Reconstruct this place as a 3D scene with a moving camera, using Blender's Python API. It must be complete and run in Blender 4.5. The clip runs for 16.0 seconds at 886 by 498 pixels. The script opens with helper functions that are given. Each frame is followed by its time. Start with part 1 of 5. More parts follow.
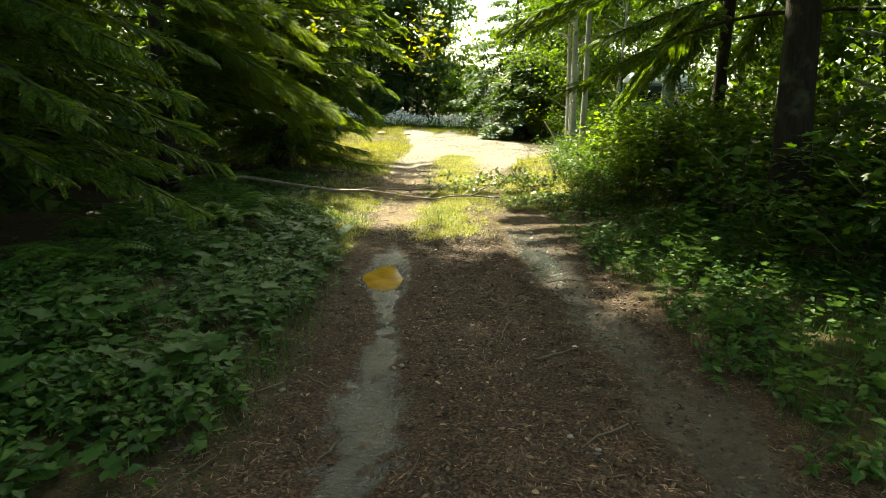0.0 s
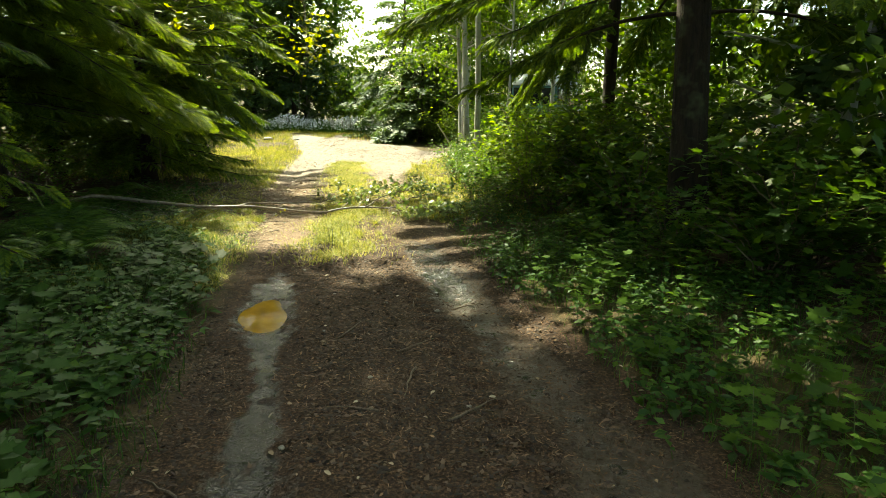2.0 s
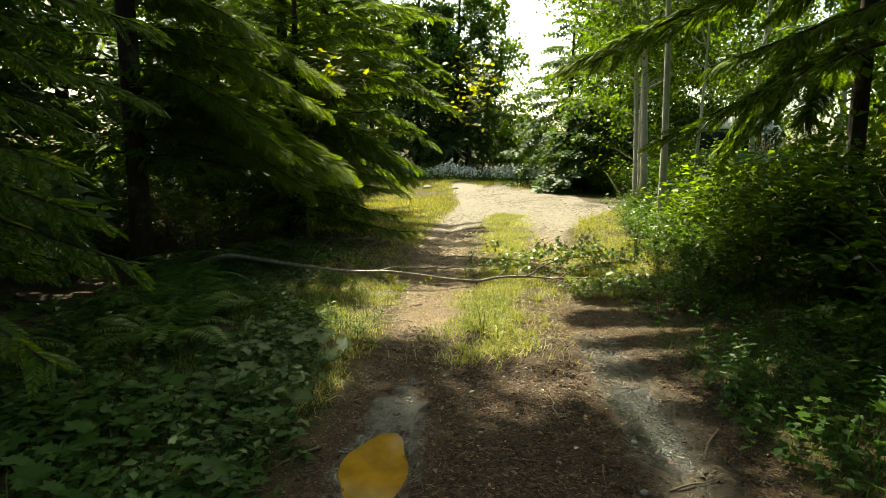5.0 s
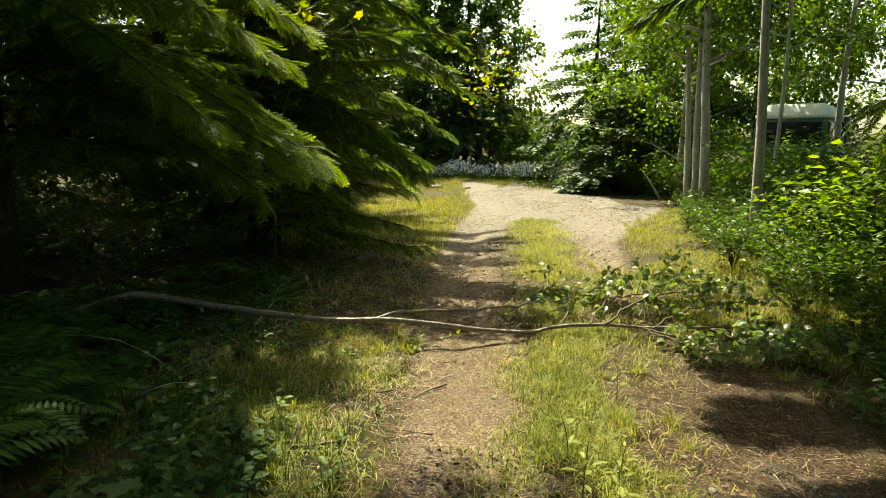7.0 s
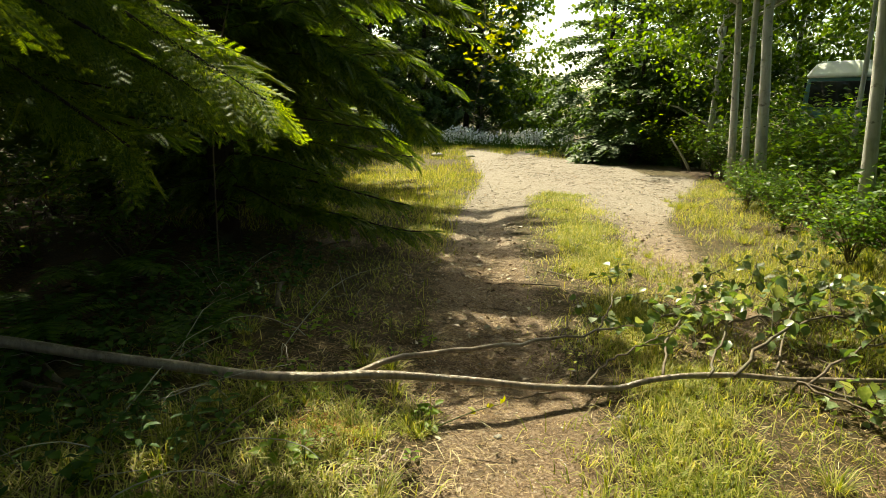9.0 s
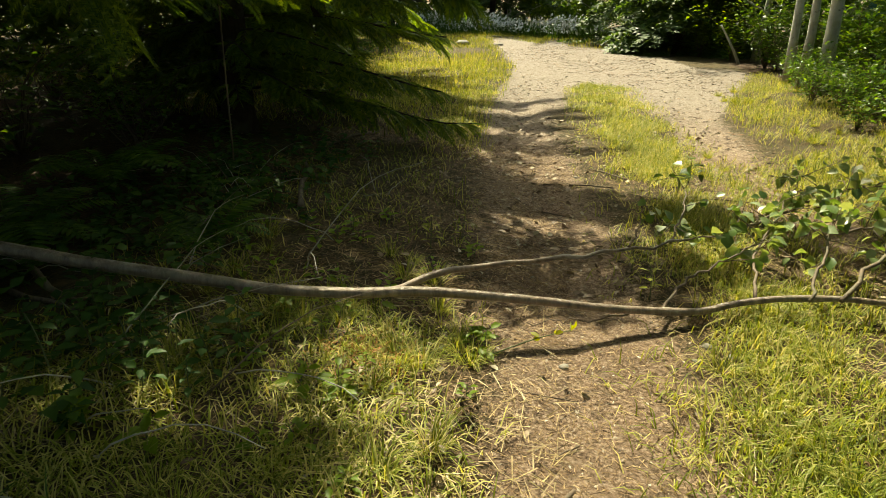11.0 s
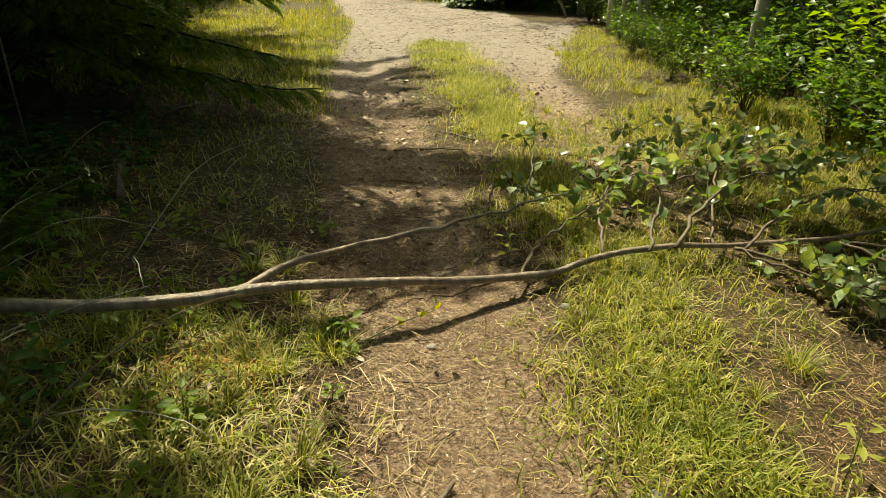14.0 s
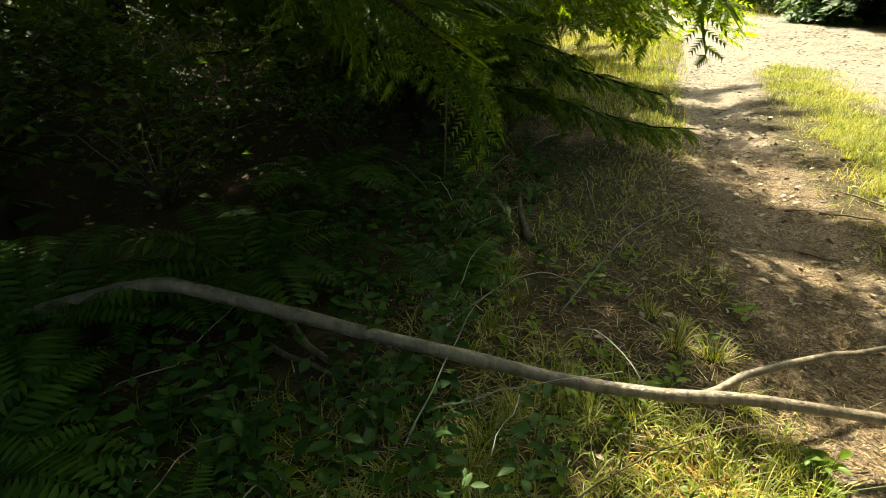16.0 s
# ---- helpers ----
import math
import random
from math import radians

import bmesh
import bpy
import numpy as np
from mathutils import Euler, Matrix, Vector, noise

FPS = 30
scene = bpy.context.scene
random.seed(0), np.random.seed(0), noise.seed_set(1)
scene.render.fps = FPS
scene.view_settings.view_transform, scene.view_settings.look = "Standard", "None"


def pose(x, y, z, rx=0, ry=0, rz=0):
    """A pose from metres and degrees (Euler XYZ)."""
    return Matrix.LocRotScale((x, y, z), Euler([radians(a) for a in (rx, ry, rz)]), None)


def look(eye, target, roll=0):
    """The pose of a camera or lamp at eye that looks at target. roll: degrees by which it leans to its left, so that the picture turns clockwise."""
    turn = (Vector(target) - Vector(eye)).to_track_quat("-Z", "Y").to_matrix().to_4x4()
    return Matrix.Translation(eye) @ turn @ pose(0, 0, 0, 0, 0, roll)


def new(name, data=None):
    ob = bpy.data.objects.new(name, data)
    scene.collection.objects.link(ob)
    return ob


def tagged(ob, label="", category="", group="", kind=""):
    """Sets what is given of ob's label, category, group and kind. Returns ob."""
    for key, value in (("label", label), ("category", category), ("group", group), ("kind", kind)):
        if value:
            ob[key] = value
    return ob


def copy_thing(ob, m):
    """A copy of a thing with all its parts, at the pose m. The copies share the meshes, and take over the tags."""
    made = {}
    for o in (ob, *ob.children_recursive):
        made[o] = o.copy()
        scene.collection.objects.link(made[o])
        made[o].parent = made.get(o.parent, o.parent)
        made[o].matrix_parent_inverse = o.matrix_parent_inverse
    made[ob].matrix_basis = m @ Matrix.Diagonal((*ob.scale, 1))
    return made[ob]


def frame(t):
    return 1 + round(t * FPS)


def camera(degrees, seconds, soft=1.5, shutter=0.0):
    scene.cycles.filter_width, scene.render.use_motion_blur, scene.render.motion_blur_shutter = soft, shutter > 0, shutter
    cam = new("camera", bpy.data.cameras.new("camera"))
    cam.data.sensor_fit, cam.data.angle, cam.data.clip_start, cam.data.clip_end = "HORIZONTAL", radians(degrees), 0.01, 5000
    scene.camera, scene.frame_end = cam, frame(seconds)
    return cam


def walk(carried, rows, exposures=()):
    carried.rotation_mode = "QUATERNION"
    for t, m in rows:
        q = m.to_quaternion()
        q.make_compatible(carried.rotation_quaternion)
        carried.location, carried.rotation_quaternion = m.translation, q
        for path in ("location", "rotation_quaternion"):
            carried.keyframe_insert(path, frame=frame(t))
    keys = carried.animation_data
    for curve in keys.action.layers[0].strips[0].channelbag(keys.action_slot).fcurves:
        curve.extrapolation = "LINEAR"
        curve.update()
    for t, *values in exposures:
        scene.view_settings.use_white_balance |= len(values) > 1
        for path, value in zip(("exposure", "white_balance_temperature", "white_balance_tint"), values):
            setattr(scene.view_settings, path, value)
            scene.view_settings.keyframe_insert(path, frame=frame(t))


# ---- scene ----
cam = camera(74.0, 16.0, soft=0.85)
METRES, EYE, TILT, LEAN, TURN = 9.9, 1.5, 0.0, 0.0, 2.9
ROWS = [
    (0.0, 0.0, 0.0, 0.0, 0.45, -14.41, -1.77),
    (0.5, 0.0113, 0.0143, 0.0012, -4.91, -14.26, -1.24),
    (1.0, 0.0119, 0.0329, 0.0006, -5.32, -14.27, -1.14),
    (1.5, 0.007, 0.0564, 0.0025, -6.96, -14.14, -1.21),
    (2.0, 0.0074, 0.0753, 0.003, -9.78, -13.93, -1.41),
    (2.5, 0.0139, 0.0911, 0.0038, -10.07, -14.16, -1.31),
    (3.0, 0.0097, 0.1055, 0.004, -8.64, -12.46, -1.05),
    (3.5, 0.0065, 0.1225, 0.0048, -3.64, -10.8, -0.78),
    (4.0, 0.014, 0.1543, 0.0064, 3.35, -10.2, -0.64),
    (6.5, -0.0324, 0.4834, -0.0073, 6.02, -9.72, -0.89),
    (7.0, -0.0469, 0.5589, -0.016, 5.89, -9.86, -0.91),
    (7.5, -0.0521, 0.6256, -0.022, 5.15, -10.9, -0.99),
    (8.0, -0.0597, 0.6873, -0.0264, 4.81, -11.26, -1.06),
    (10.5, -0.1151, 0.8199, -0.0487, 7.62, -19.6, -1.69),
    (11.0, -0.1092, 0.8231, -0.0506, 7.61, -22.82, -1.82),
    (11.5, -0.1032, 0.8278, -0.0519, 6.09, -24.9, -2.23),
    (12.0, -0.0963, 0.8327, -0.0533, 2.25, -26.04, -2.65),
    (12.5, -0.0886, 0.8371, -0.0539, -2.58, -26.11, -2.84),
    (13.0, -0.086, 0.8401, -0.0532, -6.09, -25.94, -2.57),
    (13.5, -0.0914, 0.84, -0.0511, -6.87, -26.11, -2.49),
    (14.0, -0.1079, 0.8406, -0.0479, -7.07, -26.24, -2.48),
    (14.5, -0.1285, 0.843, -0.0432, -5.89, -26.29, -2.48),
    (15.0, -0.1527, 0.847, -0.0365, -0.2, -26.38, -2.02),
    (15.5, -0.1749, 0.8534, -0.0328, 6.77, -26.53, -1.72),
    (16.0, -0.1939, 0.8617, -0.0303, 18.78, -26.54, -0.87),
]
walk(cam, [(t, pose(0, 0, EYE, TILT, LEAN, TURN) @ pose(METRES * x, METRES * y, METRES * z, 90 + pitch, roll, yaw)) for t, x, y, z, yaw, pitch, roll in ROWS],
     [(0.0, 2.07, 7800.0, -12.0), (3.0, 1.93, 8000.0, -12.0), (4.0, 1.72, 8000.0, -12.0), (8.2, 1.40, 8200.0, -10.0), (11.0, 1.36, 8400.0, -7.0), (12.2, 1.34, 8400.0, -7.0), (13.5, 1.14, 8400.0, -7.0), (15.0, 1.36, 8400.0, -7.0), (16.0, 2.0, 8000.0, -10.0)])

# ---- world, sun, exposure ----
SUN_DIR = Vector((-0.32, 0.69, 1.0)).normalized()   # towards the sun
world = bpy.data.worlds.new("world")
scene.world = world
world.use_nodes = True
wn = world.node_tree.nodes
sky = wn.new("ShaderNodeTexSky")
sky.sky_type = 'NISHITA'
sky.sun_disc = False
sky.sun_elevation = math.asin(SUN_DIR.z)
sky.sun_rotation = math.atan2(SUN_DIR.x, SUN_DIR.y)
sky.air_density, sky.dust_density, sky.ozone_density = 1.0, 3.5, 1.0
wn["Background"].inputs["Strength"].default_value = 0.13
world.node_tree.links.new(sky.outputs[0], wn["Background"].inputs["Color"])
sun = new("sun", bpy.data.lights.new("sun", "SUN"))
sun.data.energy, sun.data.angle, sun.data.color = 5.0, radians(0.53), (1.0, 0.94, 0.83)
sun.matrix_world = look(SUN_DIR * 60, (0, 0, 0))


# ---- materials ----
class Nodes:
    """Short hand for a node material."""

    def __init__(self, name):
        self.mat = bpy.data.materials.new(name)
        self.mat.use_nodes = True
        self.tree = self.mat.node_tree
        self.bsdf = self.tree.nodes["Principled BSDF"]
        self.out = self.tree.nodes["Material Output"]

    def add(self, kind, **sockets):
        n = self.tree.nodes.new(kind)
        for k, v in sockets.items():
            self.put(n.inputs[k.replace("_", " ")], v)
        return n

    def put(self, socket, v):
        if isinstance(v, bpy.types.NodeSocket):
            self.tree.links.new(v, socket)
        else:
            socket.default_value = v

    def noise(self, scale, detail=4.0, rough=0.6, vector=None):
        n = self.add("ShaderNodeTexNoise", Scale=scale, Detail=detail, Roughness=rough)
        self.put(n.inputs["Vector"], vector if vector else self.coord())
        return n.outputs["Fac"]

    def coord(self):
        return self.add("ShaderNodeTexCoord").outputs["Object"]

    def ramp(self, fac, *stops):
        n = self.add("ShaderNodeValToRGB", Fac=fac)
        e = n.color_ramp.elements
        while len(e) < len(stops):
            e.new(0.5)
        for s, (p, c) in zip(e, stops):
            s.position = p
            s.color = (*c, 1.0) if len(c) == 3 else c
        return n.outputs["Color"]

    def mix(self, fac, a, b, blend="MIX"):
        n = self.tree.nodes.new("ShaderNodeMix")
        n.data_type, n.blend_type = "RGBA", blend
        self.put(n.inputs[0], fac)
        for s, v in ((n.inputs[6], a), (n.inputs[7], b)):
            self.put(s, (*v, 1.0) if isinstance(v, tuple) and len(v) == 3 else v)
        return n.outputs[2]

    def maths(self, op, a, b=0.0):
        n = self.tree.nodes.new("ShaderNodeMath")
        n.operation = op
        n.use_clamp = op != "MULTIPLY"
        self.put(n.inputs[0], a)
        self.put(n.inputs[1], b)
        return n.outputs[0]

    def bump(self, height, strength, distance=0.02):
        n = self.add("ShaderNodeBump", Strength=strength, Distance=distance, Height=height)
        return n.outputs["Normal"]

    def attr(self, name):
        n = self.tree.nodes.new("ShaderNodeAttribute")
        n.attribute_name = name
        return n.outputs["Fac"]


def leaf_material(name, dark, mid, light, through_light=0.45, rough=0.45, patch=0.6, gloss=0.2):
    """Leaves: varied from leaf to leaf and from clump to clump, and letting light through."""
    m = Nodes(name)
    rnd = m.add("ShaderNodeNewGeometry").outputs["Random Per Island"]
    big = m.noise(patch, 2.0)
    fac = m.maths("ADD", m.maths("MULTIPLY", rnd, 0.6), m.maths("MULTIPLY", big, 0.5))
    col = m.ramp(fac, (0.15, dark), (0.5, mid), (0.9, light))
    fine = m.noise(60.0, 2.0)
    col = m.mix(0.25, col, m.ramp(fine, (0.3, (0.3, 0.3, 0.3)), (0.7, (1, 1, 1))), "MULTIPLY")
    m.put(m.bsdf.inputs["Base Color"], col)
    m.put(m.bsdf.inputs["Roughness"], rough)
    m.put(m.bsdf.inputs["Specular IOR Level"], gloss)
    tr = m.add("ShaderNodeBsdfTranslucent", Color=m.mix(1.0, col, (1.9, 1.75, 0.55), "MULTIPLY"))
    both = m.add("ShaderNodeMixShader", Fac=through_light)
    m.tree.links.new(m.bsdf.outputs[0], both.inputs[1])
    m.tree.links.new(tr.outputs[0], both.inputs[2])
    m.tree.links.new(both.outputs[0], m.out.inputs["Surface"])
    return m.mat


def bark_material(name, dark, light, scale, rough=0.9, strength=0.8, bands=None):
    m = Nodes(name)
    st = m.add("ShaderNodeMapping", Scale=(1.0, 1.0, 0.18))
    m.put(st.inputs["Vector"], m.coord())
    ridges = m.noise(scale, 6.0, 0.7, st.outputs[0])
    col = m.ramp(ridges, (0.32, dark), (0.68, light))
    blotch = m.noise(3.0, 3.0)
    col = m.mix(m.ramp(blotch, (0.55, (0, 0, 0)), (0.75, (0.7, 0.7, 0.7))), col, (0.12, 0.14, 0.07))
    if bands:
        bs = m.add("ShaderNodeMapping", Scale=(2.2, 2.2, 4.0))
        m.put(bs.inputs["Vector"], m.coord())
        col = m.mix(m.ramp(m.noise(2.2, 4.0, 0.7, bs.outputs[0]), (0.60, (0, 0, 0)), (0.70, (0.85, 0.85, 0.85))), col, bands)
    m.put(m.bsdf.inputs["Base Color"], col)
    m.put(m.bsdf.inputs["Roughness"], rough)
    m.put(m.bsdf.inputs["Normal"], m.bump(ridges, strength, 0.03))
    return m.mat


def plain_material(name, a, b, scale=8.0, rough=0.7, bump=0.2, metal=0.0):
    m = Nodes(name)
    f = m.noise(scale, 5.0)
    m.put(m.bsdf.inputs["Base Color"], m.ramp(f, (0.3, a), (0.7, b)))
    m.put(m.bsdf.inputs["Roughness"], rough)
    m.put(m.bsdf.inputs["Metallic"], metal)
    m.put(m.bsdf.inputs["Normal"], m.bump(f, bump, 0.01))
    return m.mat


def island_material(name, *stops, rough=0.8):
    m = Nodes(name)
    rnd = m.add("ShaderNodeNewGeometry").outputs["Random Per Island"]
    m.put(m.bsdf.inputs["Base Color"], m.ramp(rnd, *stops))
    m.put(m.bsdf.inputs["Roughness"], rough)
    return m.mat


def ground_material():
    """Forest soil, grey mud, pale sand and mossy turf, by the covers stored on the ground's points."""
    m = Nodes("ground")
    fine, mid, big = m.noise(55.0, 6.0, 0.7), m.noise(9.0, 5.0), m.noise(1.3, 4.0)
    soil = m.ramp(fine, (0.34, (0.009, 0.005, 0.003)), (0.50, (0.048, 0.026, 0.015)), (0.68, (0.18, 0.105, 0.060)))
    soil = m.mix(m.ramp(mid, (0.4, (0, 0, 0)), (0.7, (0.6, 0.6, 0.6))), soil, (0.030, 0.019, 0.013))
    turf = m.ramp(fine, (0.32, (0.014, 0.012, 0.005)), (0.55, (0.052, 0.040, 0.016)), (0.75, (0.17, 0.12, 0.045)))
    turf = m.mix(m.ramp(mid, (0.45, (0, 0, 0)), (0.7, (0.6, 0.6, 0.6))), turf, (0.13, 0.080, 0.036))
    sand = m.ramp(fine, (0.34, (0.066, 0.042, 0.029)), (0.5, (0.225, 0.153, 0.108)), (0.66, (0.46, 0.36, 0.285)))
    sand = m.mix(m.ramp(big, (0.4, (0, 0, 0)), (0.7, (0.55, 0.55, 0.55))), sand, (0.15, 0.098, 0.064))
    sand = m.mix(m.ramp(mid, (0.5, (0, 0, 0)), (0.7, (0.65, 0.65, 0.65))), sand, (0.10, 0.068, 0.048))
    mud = m.ramp(mid, (0.3, (0.010, 0.009, 0.009)), (0.7, (0.026, 0.023, 0.021)))
    edge = m.tree.nodes.new("ShaderNodeMath")
    edge.operation = "MULTIPLY_ADD"
    m.put(edge.inputs[0], m.maths("MULTIPLY", m.maths("ADD", m.maths("MULTIPLY", fine, 0.5), m.maths("MULTIPLY", mid, 0.5)), 1.0))
    edge.inputs[1].default_value, edge.inputs[2].default_value = 1.7, -0.85
    edge = edge.outputs[0]

    def worn(name):
        return m.ramp(m.maths("ADD", m.attr(name), edge), (0.35, (0, 0, 0)), (0.65, (1, 1, 1)))
    col = m.mix(worn("dirt"), turf, soil)
    grey = m.ramp(fine, (0.30, (0.085, 0.070, 0.060)), (0.5, (0.205, 0.172, 0.148)), (0.72, (0.36, 0.32, 0.285)))
    grey = m.mix(m.ramp(mid, (0.5, (0, 0, 0)), (0.68, (0.7, 0.7, 0.7))), grey, (0.11, 0.08, 0.062))
    sand = m.mix(m.attr("grit"), sand, grey)
    col = m.mix(worn("sand"), col, sand)
    clay = m.ramp(mid, (0.3, (0.036, 0.026, 0.019)), (0.7, (0.080, 0.058, 0.041)))
    col = m.mix(worn("clay"), col, clay)
    wet = worn("wet")
    col = m.mix(wet, col, mud)
    m.put(m.bsdf.inputs["Base Color"], col)
    rough_patch = m.ramp(fine, (0.48, (0.06, 0.06, 0.06)), (0.66, (0.34, 0.34, 0.34)))
    m.put(m.bsdf.inputs["Roughness"], m.mix(wet, m.mix(worn("clay"), (0.95, 0.95, 0.95), (0.5, 0.5, 0.5)), rough_patch))
    m.put(m.bsdf.inputs["Specular IOR Level"], m.mix(wet, (0.28, 0.28, 0.28), (0.32, 0.32, 0.32)))
    h = m.maths("ADD", m.maths("MULTIPLY", fine, 0.5), m.maths("MULTIPLY", mid, 0.5))
    h = m.mix(wet, h, m.noise(48.0, 2.0, 0.5))
    m.put(m.bsdf.inputs["Normal"], m.bump(h, m.ramp(wet, (0.0, (1, 1, 1)), (1.0, (0.50, 0.50, 0.50))), 0.045))
    return m.mat


def water_material(name, a, b):
    m = Nodes(name)
    m.put(m.bsdf.inputs["Base Color"], m.ramp(m.noise(5.0, 3.0), (0.35, a), (0.65, b)))
    m.put(m.bsdf.inputs["Roughness"], 0.05)
    m.put(m.bsdf.inputs["IOR"], 1.33)
    m.put(m.bsdf.inputs["Specular IOR Level"], 0.07)
    m.put(m.bsdf.inputs["Normal"], m.bump(m.noise(9.0, 2.0), 0.08, 0.01))
    return m.mat


NEEDLES = leaf_material("fir_needles", (0.030, 0.064, 0.014), (0.072, 0.125, 0.020), (0.16, 0.22, 0.030), 0.55, 0.5, 0.7)
# lighter copy of the fir needles; the sun on the boughs is in the colour
NEEDLES_SUNLIT = leaf_material("sunlit_needles", (0.034, 0.070, 0.013), (0.090, 0.145, 0.020), (0.21, 0.27, 0.038), 0.58, 0.5, 1.5)
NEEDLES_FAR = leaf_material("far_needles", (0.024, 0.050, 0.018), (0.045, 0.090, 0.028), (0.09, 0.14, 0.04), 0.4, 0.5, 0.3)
BROAD = leaf_material("alder_leaves", (0.028, 0.062, 0.010), (0.065, 0.125, 0.016), (0.14, 0.21, 0.022), 0.5, 0.42, 0.5)
SHRUB = leaf_material("shrub_leaves", (0.022, 0.058, 0.013), (0.055, 0.115, 0.018), (0.13, 0.20, 0.028), 0.5, 0.38, 1.1)
# lit copy of the shrub leaves, sunlight put into a yellower, lighter green
SHRUB_SUNLIT = leaf_material("sunlit_shrub_leaves", (0.05, 0.10, 0.012), (0.105, 0.175, 0.018), (0.18, 0.25, 0.025), 0.55, 0.42, 0.9)
HERB = leaf_material("herb_leaves", (0.016, 0.046, 0.012), (0.034, 0.085, 0.018), (0.080, 0.145, 0.026), 0.4, 0.52, 1.5)
FERN = leaf_material("fern_fronds", (0.022, 0.055, 0.012), (0.05, 0.11, 0.017), (0.10, 0.17, 0.025), 0.45, 0.45, 1.5)
GRASS = leaf_material("grass_blades", (0.036, 0.062, 0.008), (0.20, 0.235, 0.030), (0.50, 0.43, 0.20), 0.37, 0.5, 1.2)
WILT = leaf_material("cut_birch_leaves", (0.045, 0.090, 0.028), (0.11, 0.175, 0.055), (0.36, 0.40, 0.27), 0.32, 0.30, 3.0, 0.5)
YELLOW = leaf_material("yellow_maple_leaves", (0.10, 0.13, 0.012), (0.18, 0.20, 0.016), (0.28, 0.27, 0.03), 0.55, 0.45, 3.0)
FLOWER = island_material("white_flowers", (0.0, (0.62, 0.62, 0.66)), (1.0, (0.86, 0.86, 0.84)))
FIR_BARK = bark_material("fir_bark", (0.008, 0.005, 0.0035), (0.040, 0.024, 0.016), 16.0, 1.0, 1.0)
ALDER_BARK = bark_material("alder_bark", (0.26, 0.25, 0.235), (0.50, 0.49, 0.46), 7.0, 0.8, 0.35, (0.07, 0.06, 0.045))
POLE_BARK = bark_material("sapling_bark", (0.065, 0.045, 0.033), (0.25, 0.19, 0.145), 26.0, 0.30, 0.45, (0.34, 0.30, 0.25))
TWIG = bark_material("twig_bark", (0.05, 0.033, 0.022), (0.16, 0.115, 0.08), 30.0, 0.75, 0.3)
STEM = plain_material("green_stems", (0.05, 0.075, 0.02), (0.10, 0.11, 0.04))
LITTER = island_material("needle_litter", (0.0, (0.045, 0.024, 0.013)), (0.6, (0.16, 0.092, 0.045)), (0.88, (0.27, 0.18, 0.09)), (1.0, (0.44, 0.32, 0.17)))
DARK_LITTER = island_material("dark_litter", (0.0, (0.018, 0.010, 0.006)), (0.75, (0.080, 0.044, 0.025)), (1.0, (0.26, 0.155, 0.085)))
RUST = island_material("dead_bracken", (0.0, (0.20, 0.085, 0.02)), (1.0, (0.42, 0.20, 0.05)))
STRAW = island_material("dry_straw", (0.0, (0.16, 0.11, 0.05)), (0.6, (0.30, 0.22, 0.10)), (1.0, (0.48, 0.40, 0.22)), rough=0.6)
PALE_WOOD = bark_material("bleached_wood", (0.22, 0.20, 0.17), (0.42, 0.39, 0.34), 12.0, 0.8, 0.3)
DEAD_LEAF = island_material("dead_leaves", (0.0, (0.10, 0.055, 0.03)), (0.6, (0.24, 0.17, 0.10)), (1.0, (0.34, 0.29, 0.21)), rough=0.6)
DARK_SOIL = island_material("soil_crumbs", (0.0, (0.018, 0.011, 0.008)), (0.7, (0.06, 0.038, 0.026)), (1.0, (0.14, 0.09, 0.06)), rough=0.9)
GRIT = island_material("grit", (0.0, (0.16, 0.12, 0.09)), (0.7, (0.32, 0.27, 0.21)), (1.0, (0.48, 0.44, 0.38)), rough=0.9)
STONE = plain_material("stone", (0.13, 0.12, 0.105), (0.26, 0.24, 0.21), 14.0, 0.85, 0.5)
GROUND = ground_material()
PUDDLE = water_material("muddy_water", (0.20, 0.105, 0.010), (0.30, 0.17, 0.020))
ROOF = plain_material("white_roof_paint", (0.72, 0.73, 0.74), (0.84, 0.84, 0.84), 4.0, 0.45, 0.05)
TEAL = plain_material("teal_paint", (0.03, 0.10, 0.11), (0.045, 0.14, 0.15), 5.0, 0.35, 0.03)
GLASS = plain_material("dark_window_glass", (0.012, 0.014, 0.016), (0.02, 0.022, 0.025), 3.0, 0.06, 0.0)
RUBBER = plain_material("tyre_rubber", (0.012, 0.012, 0.012), (0.03, 0.03, 0.03), 20.0, 0.8, 0.2)
CHROME = plain_material("steel_rim", (0.45, 0.45, 0.46), (0.6, 0.6, 0.6), 9.0, 0.3, 0.02, 1.0)

RNG = np.random.default_rng(7)


# ---- mesh helpers ----
def mesh_of(name, V, F, mat):
    """A mesh of triangles."""
    V, F = np.asarray(V, np.float32).reshape(-1, 3), np.asarray(F, np.int32).reshape(-1, 3)
    me = bpy.data.meshes.new(name)
    me.vertices.add(len(V))
    me.vertices.foreach_set("co", V.ravel())
    me.loops.add(F.size)
    me.loops.foreach_set("vertex_index", F.ravel())
    me.polygons.add(len(F))
    me.polygons.foreach_set("loop_start", np.arange(0, F.size, 3, dtype=np.int32))
    me.update(calc_edges=True)
    me.materials.append(mat)
    me.shade_smooth()
    return me


def part(name, VF, mat, parent=None, label=""):
    ob = new(name, mesh_of(name, VF[0], VF[1], mat))
    if parent is not None:
        ob.parent = parent
    return tagged(ob, label)


def holder(name, m, label, category, group="", kind=""):
    ob = new(name)
    ob.matrix_basis = m
    return tagged(ob, label, category, group, kind)


